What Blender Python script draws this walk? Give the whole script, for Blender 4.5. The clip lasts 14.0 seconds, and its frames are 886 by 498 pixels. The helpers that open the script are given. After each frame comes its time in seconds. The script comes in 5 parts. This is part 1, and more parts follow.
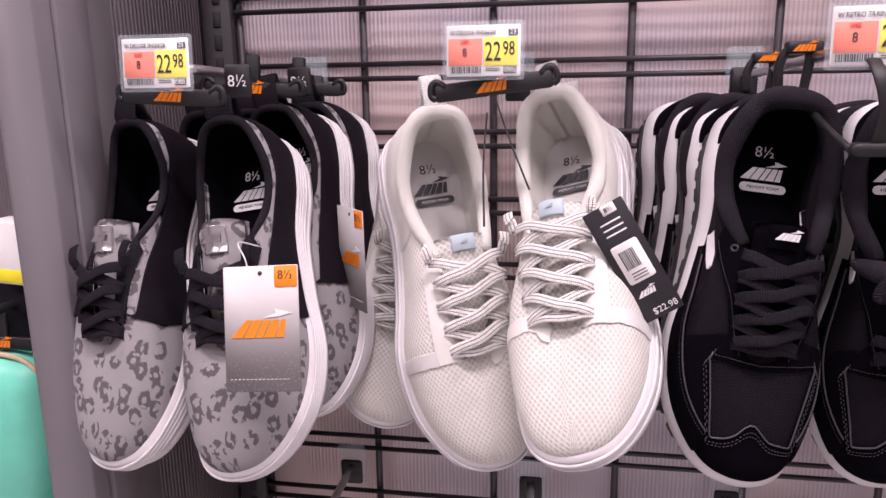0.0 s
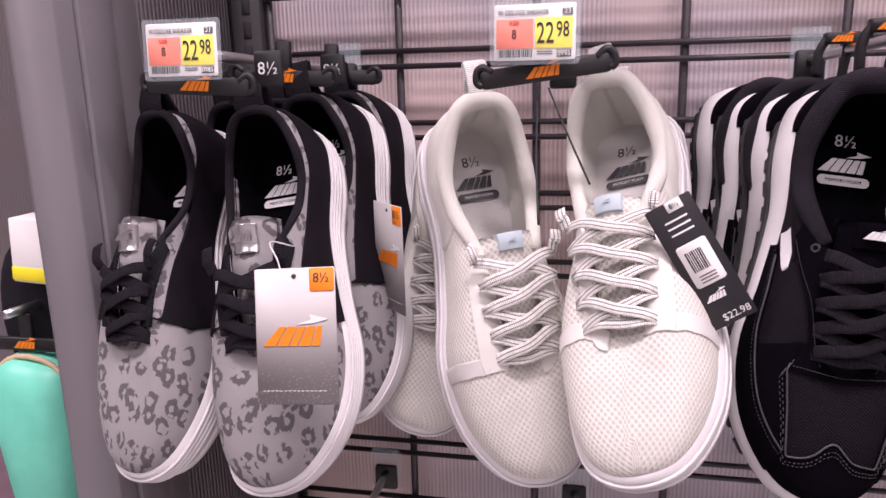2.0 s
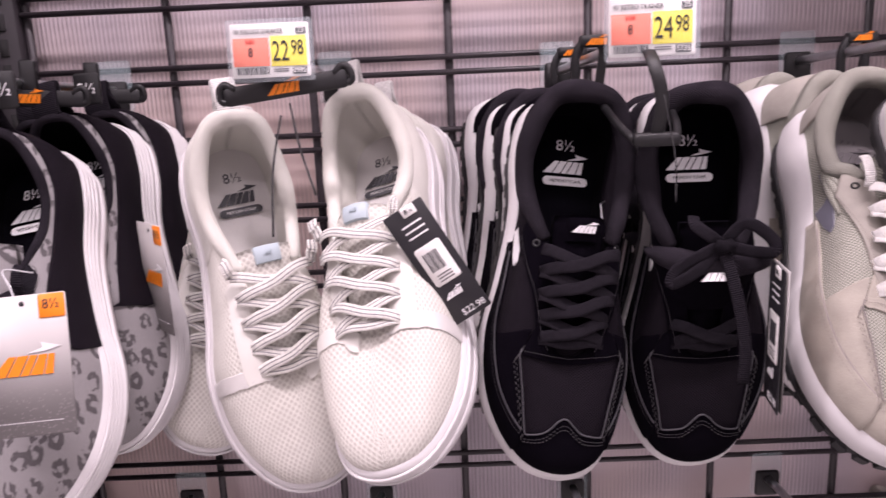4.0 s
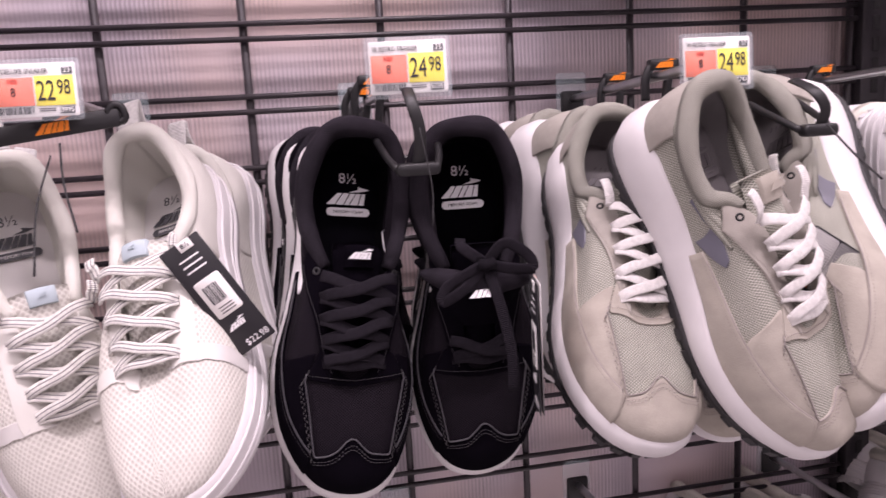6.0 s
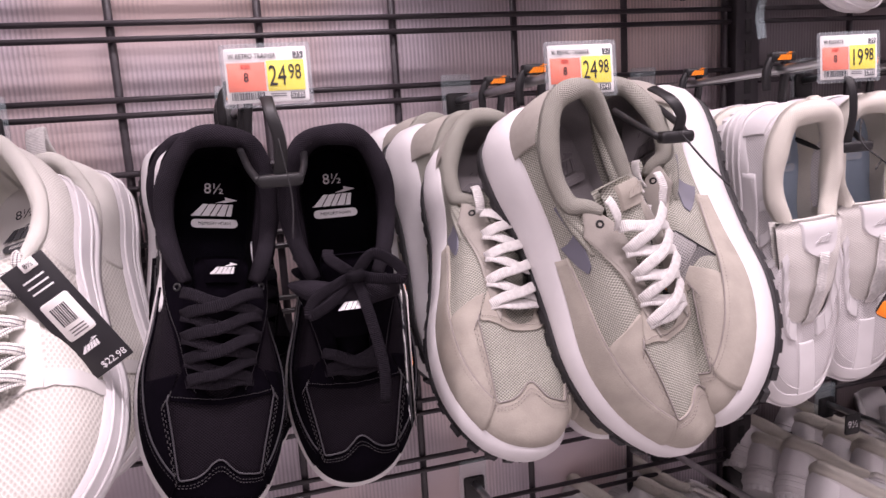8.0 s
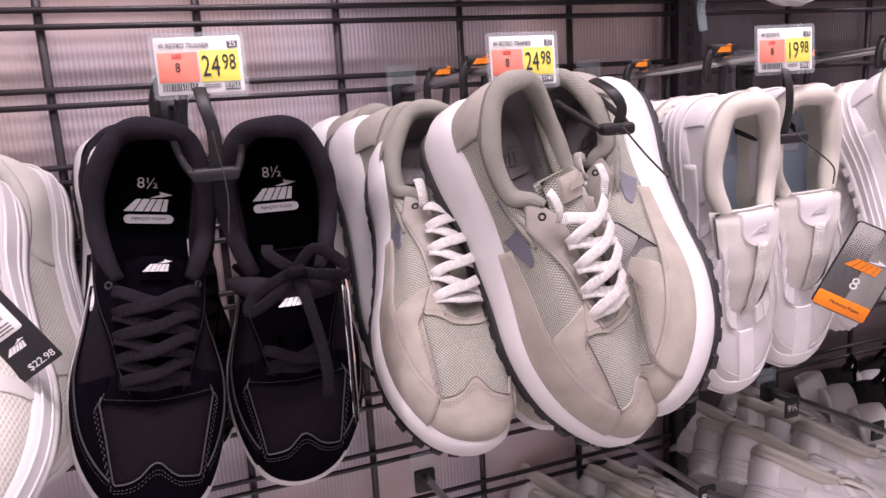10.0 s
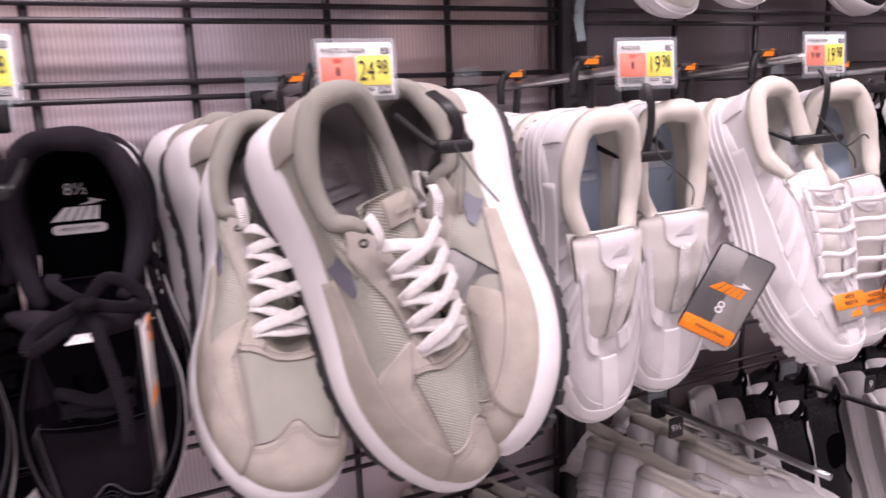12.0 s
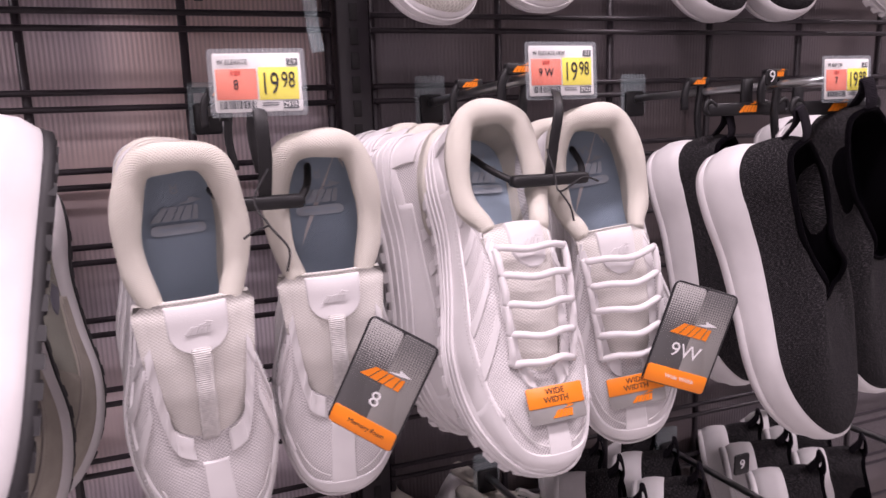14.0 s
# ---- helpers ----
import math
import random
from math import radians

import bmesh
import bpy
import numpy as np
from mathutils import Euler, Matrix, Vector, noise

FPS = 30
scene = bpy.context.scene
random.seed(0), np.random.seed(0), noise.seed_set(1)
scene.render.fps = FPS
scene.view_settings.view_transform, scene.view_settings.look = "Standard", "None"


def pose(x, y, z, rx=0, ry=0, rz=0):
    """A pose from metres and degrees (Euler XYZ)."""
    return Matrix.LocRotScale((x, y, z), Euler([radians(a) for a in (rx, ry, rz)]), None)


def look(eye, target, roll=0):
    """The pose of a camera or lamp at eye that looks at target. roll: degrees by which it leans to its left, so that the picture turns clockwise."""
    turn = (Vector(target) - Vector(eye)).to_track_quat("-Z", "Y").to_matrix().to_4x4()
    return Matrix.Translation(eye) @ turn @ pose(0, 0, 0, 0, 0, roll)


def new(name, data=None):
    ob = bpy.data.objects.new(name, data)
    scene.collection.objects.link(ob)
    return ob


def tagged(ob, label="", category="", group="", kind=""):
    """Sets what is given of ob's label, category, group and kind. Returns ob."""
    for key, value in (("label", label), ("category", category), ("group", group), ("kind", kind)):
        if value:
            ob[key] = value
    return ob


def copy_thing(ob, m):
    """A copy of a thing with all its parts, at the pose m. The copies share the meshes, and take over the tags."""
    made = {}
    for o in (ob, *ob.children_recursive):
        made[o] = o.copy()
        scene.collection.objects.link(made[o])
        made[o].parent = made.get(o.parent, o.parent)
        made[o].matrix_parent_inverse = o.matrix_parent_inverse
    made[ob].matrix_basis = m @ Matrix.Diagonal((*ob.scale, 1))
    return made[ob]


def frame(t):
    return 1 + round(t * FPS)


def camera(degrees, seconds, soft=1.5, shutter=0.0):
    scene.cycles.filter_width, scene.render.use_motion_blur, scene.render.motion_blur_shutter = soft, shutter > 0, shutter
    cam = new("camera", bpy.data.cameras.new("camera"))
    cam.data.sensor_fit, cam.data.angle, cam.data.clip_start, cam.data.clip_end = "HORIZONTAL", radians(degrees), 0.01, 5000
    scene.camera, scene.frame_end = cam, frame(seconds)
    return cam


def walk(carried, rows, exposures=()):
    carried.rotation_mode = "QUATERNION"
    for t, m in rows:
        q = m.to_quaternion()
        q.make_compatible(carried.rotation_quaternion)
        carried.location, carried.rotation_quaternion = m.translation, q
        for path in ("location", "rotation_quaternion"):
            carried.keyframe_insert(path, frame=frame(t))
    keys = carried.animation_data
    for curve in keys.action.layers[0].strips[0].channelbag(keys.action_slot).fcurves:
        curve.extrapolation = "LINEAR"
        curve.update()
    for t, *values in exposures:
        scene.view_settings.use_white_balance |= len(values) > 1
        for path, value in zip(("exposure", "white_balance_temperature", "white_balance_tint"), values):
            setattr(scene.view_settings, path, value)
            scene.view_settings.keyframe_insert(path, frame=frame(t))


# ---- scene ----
cam = camera(62.5, 14.0, shutter=0.5)
PATH = [
    (0, (0.139, 0.008, 1.41), (-0.196, 1.932, 0.981), -0.9),
    (0.5, (0.147, 0.028, 1.409), (-0.233, 1.94, 0.962), -1.1),
    (1, (0.127, 0.051, 1.405), (-0.277, 1.957, 0.956), -1.1),
    (1.5, (0.118, 0.058, 1.404), (-0.304, 1.959, 0.949), -1.3),
    (2, (0.118, 0.046, 1.407), (-0.286, 1.952, 0.956), -1.4),
    (2.5, (0.126, 0.031, 1.41), (-0.226, 1.949, 0.965), -1.7),
    (3, (0.135, 0.032, 1.403), (-0.116, 1.966, 0.96), -1.9),
    (3.5, (0.167, 0.033, 1.405), (0.037, 1.979, 0.964), -2.1),
    (4, (0.193, 0.035, 1.407), (0.172, 1.987, 0.974), -2.5),
    (4.2, (0.199, 0.035, 1.405), (0.211, 1.989, 0.978), -2.8),
    (6.3, (0.256, 0.002, 1.399), (0.648, 1.934, 1.062), -3.5),
    (6.5, (0.26, 0.002, 1.409), (0.671, 1.923, 1.034), -3.6),
    (7, (0.268, 0.001, 1.409), (0.739, 1.909, 1.036), -3.5),
    (7.5, (0.277, 0.003, 1.409), (0.805, 1.895, 1.034), -3.4),
    (8, (0.29, 0.003, 1.408), (0.841, 1.889, 1.036), -3.5),
    (10.3, (0.305, 0.008, 1.409), (0.987, 1.843, 1.001), -3.3),
    (10.5, (0.313, 0.011, 1.41), (1.008, 1.841, 1.002), -3.2),
    (11, (0.32, 0.016, 1.412), (1.058, 1.829, 1.001), -2.9),
    (11.5, (0.338, 0.021, 1.414), (1.118, 1.816, 1.003), -2.7),
    (12, (0.388, 0.023, 1.411), (1.208, 1.802, 1.006), -2.4),
    (12.5, (0.486, 0.064, 1.403), (1.316, 1.839, 1.007), -2.2),
    (13, (0.582, 0.075, 1.408), (1.389, 1.864, 1.021), -2.3),
    (13.5, (0.664, 0.047, 1.42), (1.467, 1.833, 1.013), -1.8),
    (14, (0.739, 0.029, 1.413), (1.425, 1.869, 1.032), -1.8),
]
walk(cam, [(t, look(eye, target, roll)) for t, eye, target, roll in PATH], [(0, -.34, 6700, 31), (2.5, -.34, 6700, 31), (3.5, -.25, 6700, 31), (4, -.25, 6700, 31), (6.5, -.30, 6700, 31), (11, -.24, 6700, 31), (12, -.22, 6700, 31), (13, -.56, 6700, 31), (14, -.50, 6700, 31)])

# ---- exposure, world and lights ----
scene.view_settings.exposure = 0.0
world = bpy.data.worlds.new("store")
scene.world = world
world.use_nodes = True
world.node_tree.nodes["Background"].inputs[0].default_value = (.9, .92, 1, 1)
world.node_tree.nodes["Background"].inputs[1].default_value = .25


def strip_light(x, y, z, w, d, power):
    """A long fluorescent ceiling luminaire: steel tray and the lamp in it."""
    lamp = bpy.data.lights.new("luminaire_lamp", "AREA")
    lamp.shape, lamp.size, lamp.size_y, lamp.energy, lamp.color = "RECTANGLE", w, d, power, (1, .965, .985)
    ob = new("luminaire_lamp", lamp)
    ob.matrix_world = pose(x, y, z - .03)
    return ob


# ---- materials ----
class Nodes:
    """A short way to write node trees."""

    def __init__(self, name, rough=.7, metal=0.0):
        self.mat = bpy.data.materials.new(name)
        self.mat.use_nodes = True
        self.tree = self.mat.node_tree
        self.bsdf = self.tree.nodes["Principled BSDF"]
        self.bsdf.inputs["Roughness"].default_value = rough
        self.bsdf.inputs["Metallic"].default_value = metal

    def add(self, kind, *ins, operation="", data_type="", interpolation_type="", voronoi_dimensions=""):
        n = self.tree.nodes.new(kind)
        if operation:
            n.operation = operation
        if data_type:
            n.data_type = data_type
        if interpolation_type:
            n.interpolation_type = interpolation_type
        if voronoi_dimensions:
            n.voronoi_dimensions = voronoi_dimensions
        for i, v in enumerate(ins):
            self.put(n.inputs[i], v)
        return n

    def put(self, socket, v):
        if v is None:
            return
        if isinstance(v, bpy.types.Node):
            v = v.outputs[0]
        if isinstance(v, bpy.types.NodeSocket):
            self.tree.links.new(v, socket)
        else:
            socket.default_value = v

    def math(self, op, a, b=None, c=None):
        return self.add("ShaderNodeMath", a, b, c, operation=op)

    def vec(self, op, a, b=None):
        return self.add("ShaderNodeVectorMath", a, b, operation=op)

    def mix(self, f, a, b):
        n = self.add("ShaderNodeMix", data_type="RGBA")
        for s, v in ((0, f), (6, a), (7, b)):
            self.put(n.inputs[s], v)
        return n.outputs[2]

    def ramp(self, f, lo, hi):
        n = self.add("ShaderNodeMapRange", f, lo, hi, 0.0, 1.0, interpolation_type="SMOOTHSTEP")
        return n.outputs[0]

    def noise(self, scale, detail=3.0, where="Object"):
        co = self.add("ShaderNodeTexCoord").outputs[where]
        n = self.add("ShaderNodeTexNoise", co)
        n.inputs["Scale"].default_value, n.inputs["Detail"].default_value = scale, detail
        return n.outputs[0]

    def color(self, c):
        self.put(self.bsdf.inputs["Base Color"], c)
        return self

    def bump(self, h, dist, strength=1.0):
        n = self.add("ShaderNodeBump")
        n.inputs["Strength"].default_value, n.inputs["Distance"].default_value = strength, dist
        self.put(n.inputs["Height"], h)
        self.put(self.bsdf.inputs["Normal"], n)
        return self

    def uv(self):
        return self.add("ShaderNodeTexCoord").outputs["UV"]

    def dots(self, sx, sy):
        """Distance to the nearest point of a staggered lattice with the spacing sx, sy in metres; 0 at the point, 0.5 at a cell's side."""
        p = self.vec("DIVIDE", self.uv(), (sx, sy, 1))
        out = []
        for sh in (0.0, .5):
            q = self.vec("SUBTRACT", self.vec("FRACTION", self.vec("ADD", p, (sh, sh, 0))), (.5, .5, 0))
            q = self.vec("MULTIPLY", q, (1, 1, 0))
            out.append(self.vec("LENGTH", q).outputs["Value"])
        return self.math("MINIMUM", *out)


def c4(c, k=1.0):
    return (c[0] * k, c[1] * k, c[2] * k, 1)


def plain(name, c, rough=.6, metal=0.0, vary=.12, scale=40, bump=.0002, bscale=600):
    n = Nodes(name, rough, metal)
    f = n.ramp(n.noise(scale, 4), .3, .7)
    n.color(n.mix(f, c4(c, 1 - vary), c4(c, min(1 + vary, 1 / max(c)))))
    if bump:
        n.bump(n.noise(bscale, 2), bump, .6)
    return n.mat


def mesh_cloth(name, c, hole, sx, sy, size=.3, depth=.0006, rough=.8, spec=.5):
    """Knitted mesh with staggered open cells."""
    n = Nodes(name, rough)
    d = n.dots(sx, sy)
    f = n.ramp(d, size - .08, size + .08)
    soft = n.ramp(n.noise(60, 3), .3, .7)
    n.color(n.mix(f, c4(hole), n.mix(soft, c4(c, .92), c4(c, min(1.04, 1 / max(c))))))
    n.bump(d, depth, .9)
    n.bsdf.inputs["Specular IOR Level"].default_value = spec
    return n.mat


def woven(name, c, c2, s=.0016, rough=.85, bump=.0004, spec=.4):
    """Fine cloth with a weave of two close tones."""
    n = Nodes(name, rough)
    p = n.vec("DIVIDE", n.uv(), (s, s, 1))
    x = n.add("ShaderNodeSeparateXYZ", p)
    w = n.math("MULTIPLY", n.math("SINE", n.math("MULTIPLY", x.outputs[0], 6.283)), n.math("SINE", n.math("MULTIPLY", x.outputs[1], 6.283)))
    f = n.ramp(w, -.6, .6)
    soft = n.ramp(n.noise(35, 4), .35, .65)
    n.color(n.mix(n.math("MULTIPLY_ADD", f, .7, n.math("MULTIPLY", soft, .3)), c4(c), c4(c2)))
    n.bump(w, bump, .8)
    n.bsdf.inputs["Specular IOR Level"].default_value = spec if max(c) > .05 else .05
    return n.mat


def suede(name, c, rough=.95):
    n = Nodes(name, rough)
    g = n.noise(900, 3)
    f = n.math("MULTIPLY_ADD", n.ramp(n.noise(55, 5), .3, .7), .6, n.math("MULTIPLY", g, .4))
    n.color(n.mix(f, c4(c, .82), c4(c, 1.12)))
    n.bump(g, .0003, .7)
    n.bsdf.inputs["Specular IOR Level"].default_value = .3 if max(c) > .05 else .03
    return n.mat


def leopard():
    n = Nodes("leopard_twill", .85)
    uv = n.uv()
    wob = n.add("ShaderNodeTexNoise", uv)
    wob.inputs["Scale"].default_value, wob.inputs["Detail"].default_value = 260, 3
    p = n.vec("ADD", uv, n.vec("MULTIPLY", n.vec("SUBTRACT", wob.outputs["Color"], (.5, .5, .5)), (.006, .006, 0)))
    v = n.add("ShaderNodeTexVoronoi", p, voronoi_dimensions="2D")
    v.inputs["Scale"].default_value = 56
    v.inputs["Randomness"].default_value = .75
    d = v.outputs["Distance"]
    ring_in, ring_out = n.ramp(d, .10, .15), n.ramp(d, .41, .35)
    gap = n.add("ShaderNodeTexNoise", uv)
    gap.inputs["Scale"].default_value, gap.inputs["Detail"].default_value = 130, 1
    cut = n.ramp(gap.outputs[0], .40, .46)
    spot = n.math("MULTIPLY", n.math("MULTIPLY", ring_in, ring_out), cut)
    x = n.add("ShaderNodeSeparateXYZ", uv)
    tw = n.math("SINE", n.math("MULTIPLY", n.math("ADD", x.outputs[0], x.outputs[1]), 6.283 / .0011))
    base = n.mix(n.ramp(tw, -.8, .8), (.25, .236, .242, 1), (.34, .322, .328, 1))
    dark = n.mix(n.ramp(tw, -.8, .8), (.075, .068, .072, 1), (.125, .115, .12, 1))
    n.color(n.mix(spot, base, dark))
    n.bump(tw, .0002, .5)
    return n.mat


def marl():
    """Charcoal knit of mixed dark and pale yarns: short streaks across, rows of stitches."""
    n = Nodes("charcoal_marl_knit", .85)
    uv = n.uv()
    a = n.add("ShaderNodeTexNoise", n.vec("MULTIPLY", uv, (420, 2000, 1)))
    a.inputs["Scale"].default_value, a.inputs["Detail"].default_value = 1, 2
    x = n.add("ShaderNodeSeparateXYZ", n.vec("DIVIDE", uv, (.0018, .0022, 1)))
    w = n.math("MULTIPLY", n.math("SINE", n.math("MULTIPLY", x.outputs[0], 6.283)), n.math("SINE", n.math("MULTIPLY", x.outputs[1], 6.283)))
    f = n.math("MULTIPLY", n.ramp(a.outputs[0], .45, .72), n.math("MULTIPLY_ADD", n.ramp(w, -.5, .5), .7, .3))
    n.color(n.mix(f, (.008, .007, .0085, 1), (.13, .12, .128, 1)))
    n.bump(w, .0006, .8)
    n.bsdf.inputs["Specular IOR Level"].default_value = .2
    return n.mat


def lace_cloth(name, c, stripe=None):
    """Flat woven lace; its uv runs 0 to 1 across."""
    n = Nodes(name, .85)
    x = n.add("ShaderNodeSeparateXYZ", n.uv())
    col = n.mix(n.ramp(n.noise(300, 2), .3, .7), c4(c, .88), c4(c, min(1.05, 1 / max(c))))
    if stripe:
        a = n.math("ABSOLUTE", n.math("SUBTRACT", x.outputs[0], .5))
        f = n.math("LESS_THAN", n.math("ABSOLUTE", n.math("SUBTRACT", a, .19)), .055)
        col = n.mix(f, col, c4(stripe))
    n.color(col)
    w = n.math("SINE", n.math("MULTIPLY", x.outputs[1], 6.283 / .0014))
    n.bump(w, .0003, .8)
    n.bsdf.inputs["Specular IOR Level"].default_value = .4 if max(c) > .05 else .06
    return n.mat


def ribbed(name, c, pitch, depth, rough, axis=0, spec=.5):
    """Sheet with fine ribs across one axis of the object; shade in the grooves is put into the colour."""
    n = Nodes(name, rough)
    x = n.add("ShaderNodeSeparateXYZ", n.add("ShaderNodeTexCoord").outputs["Object"])
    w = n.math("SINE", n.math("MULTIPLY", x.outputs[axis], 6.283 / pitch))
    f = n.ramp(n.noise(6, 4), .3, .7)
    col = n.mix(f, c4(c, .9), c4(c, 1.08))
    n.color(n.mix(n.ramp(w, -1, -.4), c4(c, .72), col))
    n.bump(w, depth, .9)
    n.bsdf.inputs["Specular IOR Level"].default_value = spec
    return n.mat


def backing(name, c, c2):
    """Translucent twin-wall sheet: fine upright ribs that show in patches, soft reflections painted in as clouds of two
    tints.
    """
    n = Nodes(name, .3)
    x = n.add("ShaderNodeSeparateXYZ", n.add("ShaderNodeTexCoord").outputs["Object"])
    w = n.math("SINE", n.math("MULTIPLY", x.outputs[0], 6.283 / .0046))
    f = n.ramp(n.noise(3.2, 2), .38, .62)
    col = n.mix(f, c4(c), c4(c2))
    patch = n.ramp(n.noise(7, 1), .34, .56)
    dark = n.mix(.30, col, (.16, .135, .15, 1))
    n.color(n.mix(n.math("MULTIPLY", n.ramp(w, -.2, .6), patch), col, dark))
    n.bump(n.math("MULTIPLY", w, patch), .0003, .8)
    n.bsdf.inputs["Specular IOR Level"].default_value = .6
    return n.mat


def halftone(name, c, dot, s=.0018):
    """Printed card with a raster that fades from one end to the other (uv 0 to 1 upward)."""
    n = Nodes(name, .35)
    co = n.add("ShaderNodeTexCoord").outputs["Object"]
    p = n.vec("FRACTION", n.vec("DIVIDE", co, (s, s, s)))
    q = n.vec("MULTIPLY", n.vec("SUBTRACT", p, (.5, .5, .5)), (1, 0, 1))
    y = n.add("ShaderNodeSeparateXYZ", n.uv())
    size = n.math("MULTIPLY_ADD", n.ramp(y.outputs[1], .35, 1.0), .5, .02)
    f = n.math("LESS_THAN", n.vec("LENGTH", q).outputs["Value"], size)
    n.color(n.mix(f, c4(c), c4(dot)))
    return n.mat


def fade(name, lo, hi):
    """Card printed with a smooth change of tone along its height, dotted below."""
    n = Nodes(name, .3)
    y = n.add("ShaderNodeSeparateXYZ", n.uv())
    col = n.mix(n.ramp(y.outputs[1], .1, 1.0), c4(lo), c4(hi))
    v = n.add("ShaderNodeTexVoronoi", n.add("ShaderNodeTexCoord").outputs["Object"])
    v.inputs["Scale"].default_value = 500
    f = n.math("MULTIPLY", n.math("LESS_THAN", v.outputs["Distance"], .22), n.math("LESS_THAN", y.outputs[1], .42))
    n.color(n.mix(f, col, c4(lo, 1.9)))
    return n.mat


def clear(name, rough=.08, alpha=.25, tint=(.85, .95, 1)):
    n = Nodes(name, rough)
    n.color(c4(tint))
    n.bsdf.inputs["Alpha"].default_value = alpha
    n.bsdf.inputs["IOR"].default_value = 1.45
    return n.mat


